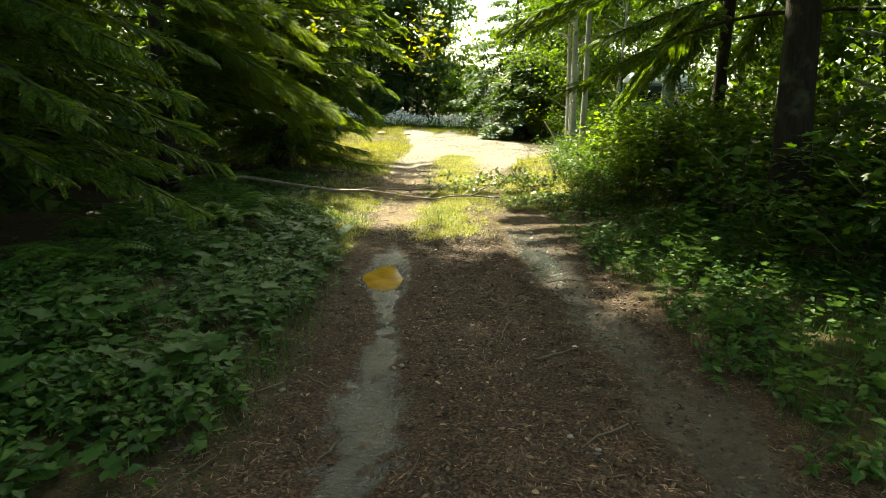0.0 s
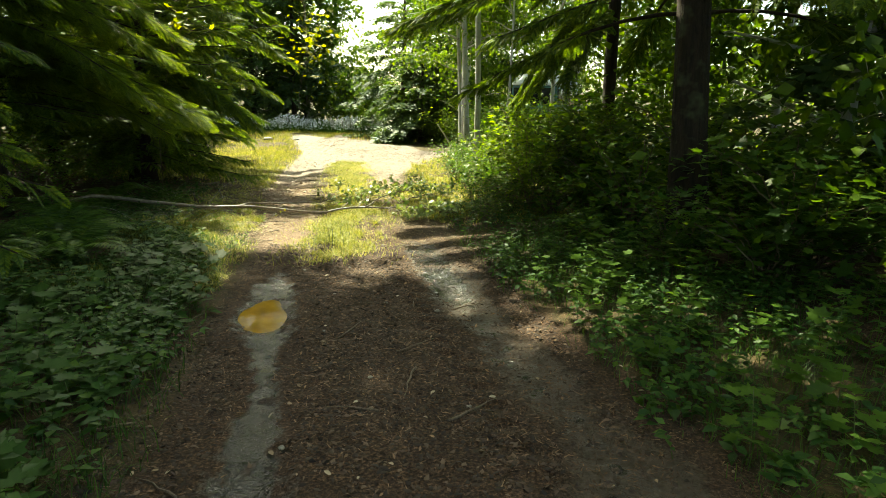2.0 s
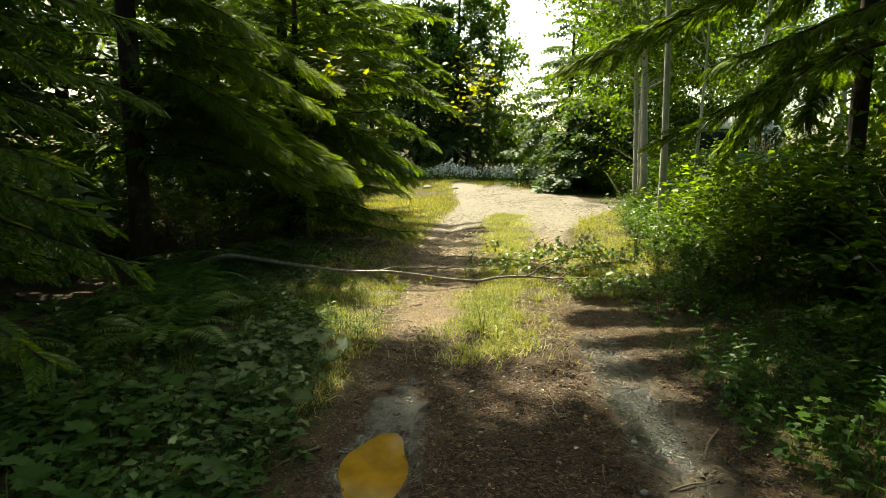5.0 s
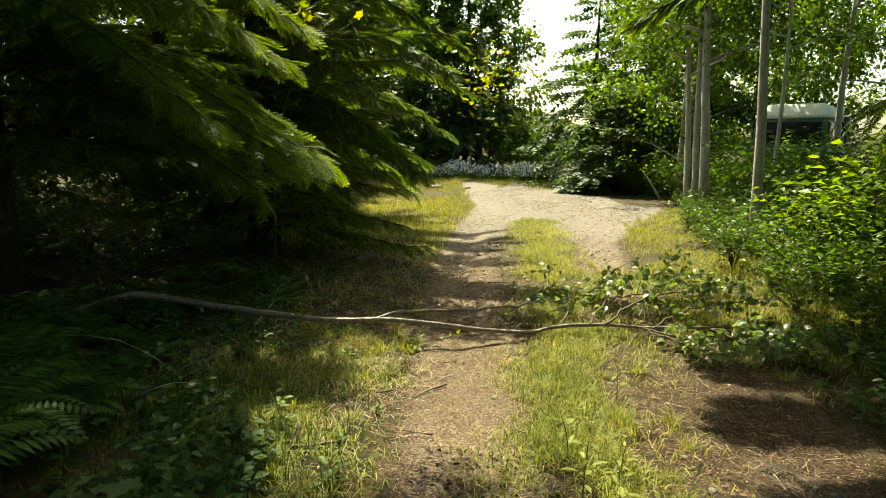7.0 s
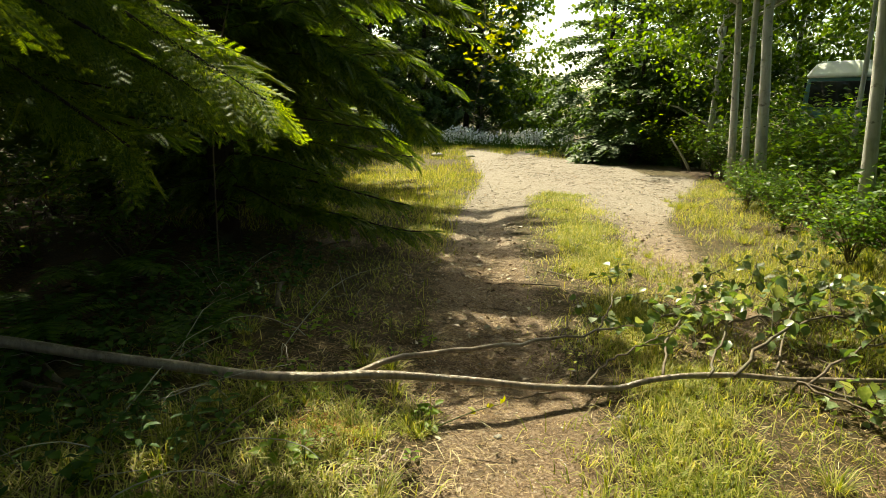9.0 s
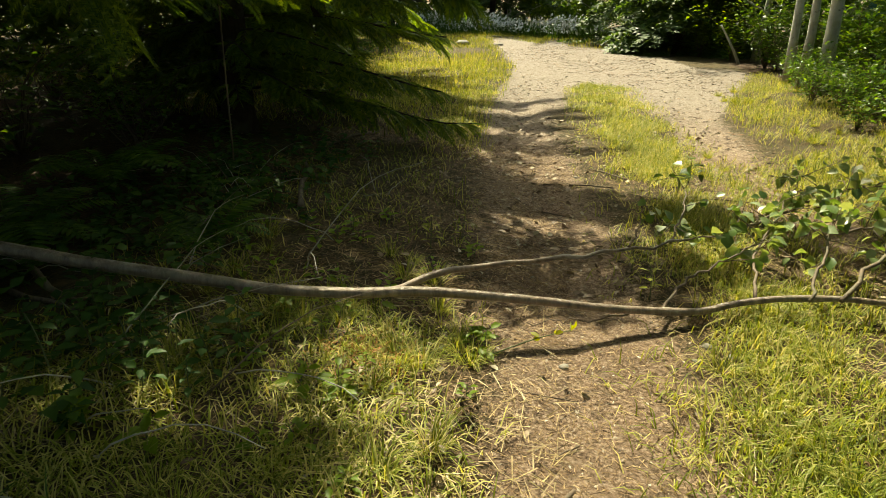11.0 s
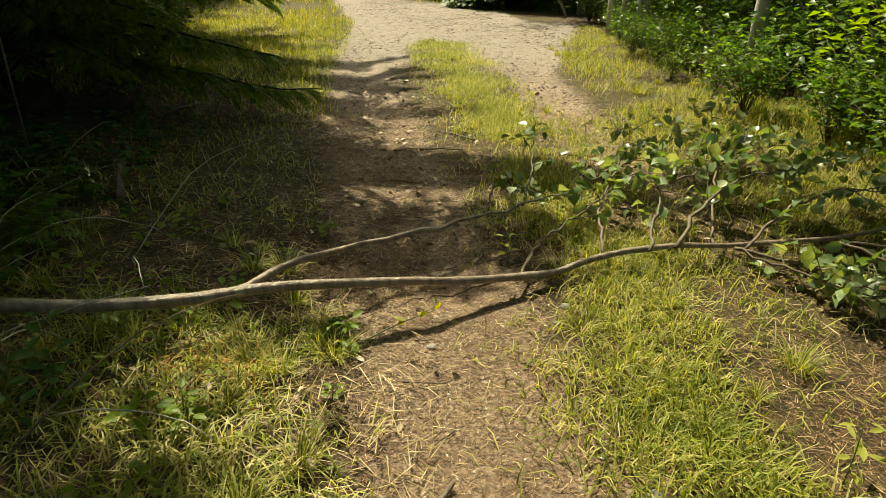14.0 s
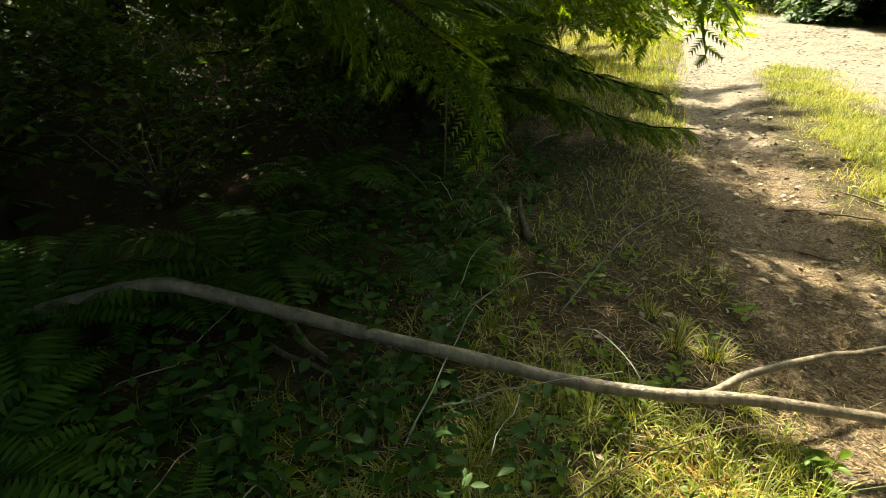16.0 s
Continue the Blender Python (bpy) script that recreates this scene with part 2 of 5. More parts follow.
def join(pieces):
    """Pieces (V, F) as one."""
    vs, fs, n = [], [], 0
    for V, F in pieces:
        vs.append(np.asarray(V, float).reshape(-1, 3))
        fs.append(np.asarray(F, int).reshape(-1, 3) + n)
        n += len(vs[-1])
    return np.concatenate(vs), np.concatenate(fs)


def unit(a):
    a = np.asarray(a, float)
    return a / np.maximum(np.linalg.norm(a, axis=-1, keepdims=True), 1e-9)


def tube(points, radii, sides=6, rough=0.0, rng=RNG):
    """A tapered round bar along points, closed at its ends."""
    P, R = np.asarray(points, float), np.asarray(radii, float)
    T = unit(np.gradient(P, axis=0))
    ref = np.array((0.0, 0.0, 1.0)) if abs(T[:, 2].mean()) < 0.7 else np.array((1.0, 0.0, 0.0))
    A = unit(np.cross(T, ref))
    B = np.cross(T, A)
    th = np.linspace(0, 2 * np.pi, sides, endpoint=False)
    rr = R[:, None] * (1 + rough * rng.normal(size=(len(P), sides)))
    V = P[:, None] + rr[..., None] * (np.cos(th)[None, :, None] * A[:, None] + np.sin(th)[None, :, None] * B[:, None])
    V = np.concatenate([V.reshape(-1, 3), P[:1], P[-1:]])
    n, F = len(P), []
    for i in range(n - 1):
        for k in range(sides):
            a, b = i * sides + k, i * sides + (k + 1) % sides
            F += [(a, b, b + sides), (a, b + sides, a + sides)]
    for k in range(sides):
        F += [(n * sides, (k + 1) % sides, k), (n * sides + 1, (n - 1) * sides + k, (n - 1) * sides + (k + 1) % sides)]
    return V, np.array(F)


def scatter(template, P, D, N, L, W):
    """One copy of the template (along, side, rise; triangles) at each place, in its own direction, joined."""
    tv, tf = np.asarray(template[0], float), np.asarray(template[1], int)
    P, D = np.asarray(P, float).reshape(-1, 3), unit(D)
    N = unit(N - (N * D).sum(-1, keepdims=True) * D)
    S = np.cross(D, N)
    L, W = np.broadcast_to(L, len(P)), np.broadcast_to(W, len(P))
    V = (P[:, None] + (tv[None, :, 0] * L[:, None])[..., None] * D[:, None] + (tv[None, :, 1] * W[:, None])[..., None] * S[:, None]
         + (tv[None, :, 2] * W[:, None])[..., None] * N[:, None])
    F = tf[None] + (np.arange(len(P)) * len(tv))[:, None, None]
    return V.reshape(-1, 3), F.reshape(-1, 3)


# leaf shapes: (along, side, rise) and triangles
DIAMOND = ([(0, 0, 0), (0.45, 0.5, 0.16), (1, 0, -0.1), (0.45, -0.5, 0.16)], [(0, 2, 1), (0, 3, 2)])
OVAL = ([(0, 0, 0), (0.22, 0.36, 0.12), (0.6, 0.44, 0.14), (1, 0, -0.16), (0.6, -0.44, 0.14), (0.22, -0.36, 0.12), (0.55, 0, 0.0)],
        [(0, 6, 1), (1, 6, 2), (2, 6, 3), (3, 6, 4), (4, 6, 5), (5, 6, 0)])
LEAFLET = ([(0, 0, 0), (0.42, 0.46, 0.15), (1, 0, -0.16), (0.42, -0.46, 0.15), (0.55, 0, 0.0)], [(0, 4, 1), (1, 4, 2), (2, 4, 3), (3, 4, 0)])
BLADE = ([(0, 0.5, 0), (0, -0.5, 0), (0.6, 0.36, 0), (0.6, -0.36, 0), (0.97, 0, -9)], [(0, 1, 3), (0, 3, 2), (2, 3, 4)])
CLOD = ([(1, 0, 0.1), (0, 0.6, 0), (-1, 0, 0.05), (0, -0.6, 0), (0.1, 0.1, 0.45), (0, 0, -0.3)], [(0, 1, 4), (1, 2, 4), (2, 3, 4), (3, 0, 4)])
SLIVER = ([(0, 0.5, 0), (0, -0.5, 0), (1, 0, 0)], [(0, 1, 2)])


def lobed_leaf():
    """A maple-like leaf with five points."""
    ang = [180, 150, 118, 95, 72, 52, 30, 14, 0, -14, -30, -52, -72, -95, -118, -150]
    rad = [0.10, 0.30, 0.46, 0.30, 0.52, 0.34, 0.42, 0.30, 0.62, 0.30, 0.42, 0.34, 0.52, 0.30, 0.46, 0.30]
    V = [(0.38, 0, 0)] + [(0.38 + r * math.cos(radians(a)), r * math.sin(radians(a)), 0.10 * r) for a, r in zip(ang, rad)]
    return V, [(0, 1 + i, 1 + (i + 1) % 16) for i in range(16)]


LOBED = lobed_leaf()


def needle_spray(n, spread=0.5):
    """A short twig of flat needles on both sides."""
    V, F = [], []
    for i in range(n):
        u = (i + 0.3) / n
        for s in (-1, 1):
            w = spread * (1.0 - 0.65 * u) * (0.9 if i else 0.6)
            b = len(V)
            V += [(u, 0, 0), (u + 0.75 / n, 0, 0), (u + 0.26, s * w, 0.10 * (i % 2) - 0.05)]
            F += [(b, b + 1, b + 2)]
    return V, F


def fir_frond(pairs):
    """A flat fir frond: a thin axis with alternate needled twiglets, its tip drooping."""
    V, F = [(0, 0.008, 0), (0, -0.008, 0), (0.55, 0, -0.02), (1, 0, -0.16)], [(0, 1, 2), (0, 2, 3)]
    for i in range(pairs):
        for s in (-1, 1):
            u = (i + 0.2 + 0.25 * s) / pairs
            ln = 0.25 * (1.0 - u) ** 0.7 * min(1.0, 0.6 + 2.2 * u) + 0.06
            d = np.array((0.66, 0.75 * s))
            p = np.array((u, 0.0))
            e = np.array((-d[1], d[0])) * 0.036
            z = -0.16 * u * u
            b = len(V)
            m, t = p + 0.5 * d * ln, p + d * ln
            V += [(*p, z), (*(m + e), z - 0.010), (*t, z - 0.30 * ln * ln - 0.035), (*(m - e), z - 0.010)]
            F += [(b, b + 2, b + 1), (b, b + 3, b + 2)]
    return V, F


def needled_frond(pairs, needles):
    """A frond seen from near: twiglets on both sides, each set with single needles."""
    V, F = [(0, 0.008, 0), (0, -0.008, 0), (0.55, 0, -0.02), (1, 0, -0.18)], [(0, 1, 2), (0, 2, 3)]
    for i in range(pairs):
        for s in (-1, 1):
            u = (i + 0.2 + 0.25 * s) / pairs
            ln = 0.36 * (1.0 - u) ** 0.7 * min(1.0, 0.6 + 2.2 * u) + 0.08
            d, p = np.array((0.70, 0.71 * s)), np.array((u, 0.0))
            e = np.array((-d[1], d[0]))
            for j in range(needles):
                q = j / needles
                a = p + d * ln * q
                z = -0.18 * u * u - 0.35 * (ln * q) ** 2
                for h in (-1, 1):
                    b = len(V)
                    w = 0.062 * (1.0 - 0.45 * q)
                    t = a + d * 0.055 + e * h * w
                    V += [(*a, z), (*(a + d * 0.030), z), (*t, z - 0.012)]
                    F += [(b, b + 1, b + 2)]
    return V, F


FROND = fir_frond(12)
NEAR_FROND = needled_frond(7, 6)
SPRAY_FAR = needle_spray(3, 0.6)


# ---- the ground's shape and covers ----
def table(y, *pairs):
    return np.interp(y, [a for a, _ in pairs], [b for _, b in pairs])


def rut_left(y):
    return table(y, (-6, -0.45), (2.5, -0.50), (4.15, -0.62), (5.6, -0.87), (8.5, -1.02), (10.2, -1.22), (13, -1.60), (16, -1.92), (19, -2.0), (24, -1.6))


def rut_right(y):
    return table(y, (-6, 1.25), (3.2, 1.22), (5, 0.95), (6, 0.86), (8.3, 0.67), (10, 0.55), (14, 0.28), (18, 0.55), (24, 1.2))


def bumps(x, y, f, seed):
    """Smooth roughness of about -1 to 1."""
    r = np.random.default_rng(seed)
    z = 0
    for k in range(7):
        a, p, g = r.uniform(0, 2 * np.pi), r.uniform(0, 2 * np.pi), f * r.uniform(0.6, 1.9)
        z = z + np.sin(g * (np.cos(a) * x + np.sin(a) * y) + p + 1.3 * np.sin(0.6 * g * (np.sin(a) * x - np.cos(a) * y)))
    return z / 4.0


def hump(d, w):
    return np.exp(-(d / w) ** 2)


POOLS = [(-0.87, 5.62, 0.24, 0.42, 0.055), (-0.50, 2.75, 0.20, 0.50, 0.035), (0.86, 6.2, 0.17, 0.35, 0.03)]


def base_height(y):
    return table(y, (-30, 0.15), (-3, 0.05), (0, 0.0), (2.5, -0.12), (5.7, -0.22), (8, -0.30), (10, -0.36), (15, -0.385), (24, -0.40), (60, -0.45))


def ground_height(x, y):
    x, y = np.asarray(x, float), np.asarray(y, float)
    z = base_height(y) + 0.012 * bumps(x, y, 5.0, 1) + 0.007 * bumps(x, y, 17.0, 2) * (np.abs(x) < 6)
    fade = np.clip((24 - y) / 6, 0, 1)
    z = z - fade * (0.045 * hump(x - rut_left(y), 0.30) + 0.045 * hump(x - rut_right(y), 0.36))
    left, right = rut_left(y) - 0.5 - x, x - rut_right(y) - 0.6
    z = z + 0.16 * np.clip(left / 1.6, 0, 1) * fade + 0.22 * np.clip(right / 2.2, 0, 1) * fade
    z = z + 0.05 * bumps(x, y, 0.9, 3) * np.clip(np.maximum(left, right), 0, 1)
    for px, py, rx, ry, d in POOLS:
        z = z - d * np.exp(-(((x - px) / rx) ** 2 + ((y - py) / ry) ** 2) ** 2)
    lug = np.clip(np.sin(y * 26.0 + x * 5), -0.3, 1) * hump(x - rut_right(y) + 0.40, 0.10) * np.clip((9.0 - y) / 1.5, 0, 1)
    return z - 0.030 * lug


def sand_cover(x, y):
    """The pale sandy road: two tracks near, one broad bend beyond."""
    t = np.maximum(hump(x - rut_left(y), 0.50) * np.clip((y - 7.2) / 1.5, 0, 1), 0.9 * hump(x - rut_right(y), 0.46) * np.clip((y - 11.0) / 1.5, 0, 1))
    lo = table(y, (16, -2.3), (23, -2.45), (35, -4.4), (36, -4.4))
    hi = table(y, (16, 0.6), (18, 1.2), (24, 3.2), (26.5, 1.9), (31, 0.0), (35, -4.3))
    broad = np.clip((np.minimum(x - lo, hi - x)) / 0.4 + 0.5, 0, 1) * np.clip((y - 15.5) / 2, 0, 1) * (y < 36)
    strip = hump(x + 0.75, 0.62) * np.clip((20.5 - y) / 2, 0, 1)
    return np.maximum(t, broad * (1 - strip)) * np.clip((36 - y) / 2, 0, 1)


def dirt_cover(x, y):
    lo = table(y, (-6, -1.0), (2.2, -1.02), (3.9, -1.08), (5.8, -1.25), (8.0, -1.35), (10, -1.75))
    hi = table(y, (-6, 2.0), (3.1, 1.85), (5, 1.60), (8.5, 1.10), (10.5, 1.15))
    road = np.clip(np.minimum(x - lo, hi - x) / 0.35 + 0.5, 0, 1) * np.clip((10.8 - y) / 1.5, 0, 1)
    mid = hump(x + 0.35 - 0.12 * (y - 9), 0.33) * np.clip((y - 7.4) / 0.9, 0, 1)
    woods = np.clip((rut_left(y) - 2.1 - x) / 1.2, 0, 0.95) * np.clip((16.5 - y) / 2, 0, 1)
    woods_r = np.clip((x - rut_right(y) - 1.6) / 1.0, 0, 0.9) * np.clip((30 - y) / 3, 0, 1)
    return np.maximum(np.maximum(road * (1 - mid), woods), woods_r)


def wet_cover(x, y):
    n = 0.55 + 0.25 * bumps(x, y, 6.0, 5) + 0.5 * bumps(x, y, 24.0, 6)
    wide = table(y, (1.8, 0.06), (2.35, 0.22), (2.8, 0.23), (3.4, 0.18), (3.9, 0.11), (4.8, 0.09), (5.2, 0.26), (6.2, 0.26), (7.0, 0.14))
    a = hump(x - rut_left(y), wide) * np.clip((7.4 - y) / 0.8, 0, 1)
    b = hump(x - rut_right(y), 0.24) * np.clip((9.2 - y) / 0.8, 0, 1) * np.clip((y - 5.4) / 0.8, 0.45, 1)
    return np.clip(np.maximum(a, b) * (0.42 + 0.95 * n), 0, 1)


def clay_cover(x, y):
    """Smooth trodden clay in the wheel track."""
    edge = 0.35 * bumps(x, y, 4.0, 8)
    return np.clip(1.15 * hump(x - rut_right(y) - 0.04, 0.36) + edge - 0.25, 0, 1) * np.clip((8.6 - y) / 1.0, 0, 1)


def grade(a, b, step, far, growth=1.35):
    """Lines from -far to far, dense between a and b."""
    mid = list(np.arange(a, b + step / 2, step))
    s = step
    while mid[-1] < far:
        s *= growth
        mid.append(mid[-1] + s)
    s = step
    while mid[0] > -far:
        s *= growth
        mid.insert(0, mid[0] - s)
    return np.array(mid)


def make_ground():
    gx, gy = grade(-3.6, 3.4, 0.05, 600), grade(0.5, 18.0, 0.06, 600)
    X, Y = np.meshgrid(gx, gy)
    Z = ground_height(X, Y)
    V = np.stack([X, Y, Z], -1).reshape(-1, 3)
    nx = len(gx)
    i = (np.arange(len(gy) - 1)[:, None] * nx + np.arange(nx - 1)[None]).ravel()
    F = np.concatenate([np.stack([i, i + 1, i + nx + 1], -1), np.stack([i, i + nx + 1, i + nx], -1)])
    ob = part("ground", (V, F), GROUND)
    tagged(ob, "forest floor with a rutted earth track, moss and pale sand", "ground", kind="structure")
    for name, f in (("sand", sand_cover), ("dirt", dirt_cover), ("wet", wet_cover), ("clay", clay_cover), ("grit", lambda x, y: np.clip((y - 13.5) / 5, 0, 1))):
        a = ob.data.attributes.new(name, "FLOAT", "POINT")
        a.data.foreach_set("value", f(X, Y).ravel().astype(np.float32))
    return ob


make_ground()


def make_puddle(px, py, rx, ry, depth, mat, label, rise):
    n = 40
    th = np.linspace(0, 2 * np.pi, n, endpoint=False)
    V = np.stack([1.15 * rx * np.cos(th), 1.15 * ry * np.sin(th), 0 * th], -1)
    V = np.concatenate([[(0, 0, 0)], V])
    F = [(0, 1 + k, 1 + (k + 1) % n) for k in range(n)]
    z = float(ground_height(px, py)) + rise
    ob = part("puddle", (V, F), mat)
    ob.matrix_basis = pose(px, py, z)
    tagged(ob, label, "puddle", "puddles in the ruts", "structure")


make_puddle(*POOLS[0], PUDDLE, "small puddle of ochre muddy water in the rut", 0.031)


# ---- trees ----
def conifer_parts(rng, height, profile, low, limbs, per_limb, spray_len, template, droop=0.5, radius=0.16, bare=0.12, width=0.5, detail=99.0, side=None, crowd=1.15, shy=None, hang=(), near_hang=0):
    """Trunk, single boughs and needle crown of a fir, about its foot. profile: (share of height, reach of the limbs
    there).
    near_hang: how many of these carry needles lightened for sunlight. Above the height called detail the needles grow
    in larger sprays. hang: single hanging limbs (azimuth, height, length, bend). side: (azimuth, spread) to which the
    low limbs keep; shy: the azimuth crowded by a neighbour."""
    zs = np.linspace(-0.15, height, 14)
    lean = np.stack([0.004 * zs * rng.normal(), 0.004 * zs * rng.normal(), zs], -1)
    trunk = tube(lean, radius * (1.02 - zs / height) ** 0.8 + 0.012 + 0.35 * radius * np.exp(-np.maximum(zs, 0) / 0.25), 12, 0.05, rng)
    wood, fine, coarse, close = [], [], [], []
    top_reach = max(r for _, r in profile)
    for k in range(limbs + len(hang)):
        f = ((min(k, limbs - 1) + rng.uniform(0, 1)) / limbs) ** crowd
        h = low + (height * 0.97 - low) * f
        az = k * 2.39996 + rng.normal(0, 0.25)
        if side is not None and h < 4.5 and k % 3:
            az = side[0] + rng.normal(0, side[1])
        ln = float(table(h / height, *profile)) * rng.uniform(0.75, 1.15) + 0.2
        if shy is not None:
            ln *= 1 - 0.8 * max(0.0, math.cos(az - shy))
        bend = droop
        if k >= limbs:
            az, h, ln, bend = hang[k - limbs]
            f = 0.0
        s = np.linspace(0, 1, 9)
        out = np.array((math.cos(az), math.sin(az)))
        up = 0.12 + 0.4 * f
        zz = h + ln * (up * s - bend * (1.2 - 0.7 * f) * s ** 2 + 0.13 * s ** 4)
        bow = rng.normal(0, 0.10) * s ** 2 * ln
        c = np.stack([out[0] * s * ln - out[1] * bow, out[1] * s * ln + out[0] * bow, zz], -1)
        c[:, 2] = np.maximum(c[:, 2], 0.12 + 0.02 * s)
        is_fine = h < detail
        wood.append(tube(c, 0.006 + 0.016 * ln / 3 * (1 - s) ** 0.8 * (radius / 0.16), 5 if is_fine else 3))
        tang = unit(np.gradient(c, axis=0))
        if template is FROND and is_fine:
            # two ranks of flat fronds along the bough, longest in its inner half, and one at its tip
            m = max(10, int(ln * per_limb * ((1.25 if near_hang else 1.5) if k >= limbs else 0.6)))
            first = 0.60 if ln > 5.6 else bare
            u = np.clip(first + (1 - first) * (np.arange(m) + rng.uniform(0, 0.8, m)) / m, 0, 1)
            base = np.stack([np.interp(u, s, c[:, i]) for i in range(3)], -1)
            tg = unit(np.stack([np.interp(u, s, tang[:, i]) for i in range(3)], -1))
            hand = np.where(np.arange(m) % 2 == 0, -1.0, 1.0)
            lat = unit(np.stack([-tg[:, 1], tg[:, 0], 0 * u], -1)) * hand[:, None]
            ahead = 0.45 + 0.75 * u + rng.normal(0, 0.12, m)
            dd = unit(tg * ahead[:, None] + lat * rng.uniform(0.55, 1.0, m)[:, None] + np.array((0, 0, -1)) * rng.uniform(-0.10, 0.75, m)[:, None] + rng.normal(0, 0.30 if k >= limbs else 0.18, (m, 3)))
            nn = np.array((0, 0, 1)) + lat * 0.25 + rng.normal(0, 0.45, (m, 3))
            L = spray_len * ((0.8 + 0.5 * (1 - u)) if k >= limbs else (0.55 + 0.85 * (1 - u) ** 0.6)) * rng.uniform(0.75, 1.2, m) * np.clip(0.45 + 0.32 * ln, 0.6, 1.25)
            base[:, 2] = np.maximum(base[:, 2], 0.14)
            (close if 0 <= k - limbs < near_hang else fine).append((base, dd, nn, L))
            continue
        m = max(6, int(per_limb * (1.0 if is_fine else 0.35) * ln / top_reach))
        u = rng.uniform(bare, 1.0, m) ** 0.85
        idx = np.clip((u * 8).astype(int), 0, 7)
        fr = u * 8 - idx
        base = c[idx] * (1 - fr)[:, None] + c[idx + 1] * fr[:, None]
        tg = tang[idx]
        hand = np.where(rng.uniform(size=m) < 0.5, -1, 1)
        lat = np.stack([-tg[:, 1], tg[:, 0], 0 * u], -1) * hand[:, None]
        twig_d = unit(tg * rng.uniform(0.6, 1.0, m)[:, None] + lat * rng.uniform(0.5, 1.1, m)[:, None] + np.array((0, 0, -1)) * rng.uniform(0.0, 0.4, m)[:, None] * (0.5 + droop))
        twig_l = (0.12 + 0.26 * ln * (1 - u) ** 0.7 * rng.uniform(0.5, 1.0, m)) * np.clip(ln, 0.4, 1.5)
        nseg = 5 if is_fine else 4
        for j in range(nseg):
            q = (j + rng.uniform(0, 1, m)) / nseg
            pp = base + twig_d * (q * twig_l)[:, None] + np.array((0, 0, -1)) * (0.35 * droop * twig_l * q ** 2)[:, None]
            sd = np.where(rng.uniform(size=m) < 0.5, -1, 1)[:, None]
            dd = unit(twig_d + sd * np.cross(twig_d, (0, 0, 1)) * rng.uniform(0.2, 0.9, m)[:, None] + np.array((0, 0, -1)) * rng.uniform(0.1, 0.8, m)[:, None] * droop)
            nn = np.array((0, 0, 1)) + rng.normal(0, 0.4, (m, 3))
            pp[:, 2] = np.maximum(pp[:, 2], 0.10)
            (fine if is_fine else coarse).append((pp, dd, nn, spray_len * rng.uniform(0.6, 1.25, m) * (1.0 if is_fine else 2.3)))
    pieces = []
    for group, tmpl in ((fine, template), (coarse, SPRAY_FAR)):
        if group:
            P, D, N, L = (np.concatenate([g[i] for g in group]) for i in range(4))
            pieces.append(scatter(tmpl, P, D, N, L, L * (1.0 if tmpl is FROND else width)))
    fresh = None
    if close:
        P, D, N, L = (np.concatenate([g[i] for g in close]) for i in range(4))
        fresh = scatter(NEAR_FROND, P, D, N, L, L)
    return trunk, wood, join(pieces), fresh


def make_conifer(name, x, y, label, rng, mat=NEEDLES, lean=(0.0, 0.0), split=False, **kw):
    trunk, wood, crown, fresh = conifer_parts(rng, **kw)
    t = holder(name, pose(x, y, float(ground_height(x, y)), *lean, 0), label, "tree", "firs along the track")
    part("trunk", trunk, FIR_BARK, t)
    if split:
        for w in wood:
            part("bough", w, FIR_BARK, t)
    else:
        part("limb_frame", join(wood), FIR_BARK, t)
    part("crown", crown, mat, t)
    # needles of the near hanging boughs, sunlight painted in as a lighter green
    if fresh:
        part("sunlit_foliage", fresh, NEEDLES_SUNLIT, t, "light green needles at the hanging bough tips, coloured as if sunlit")
    return t


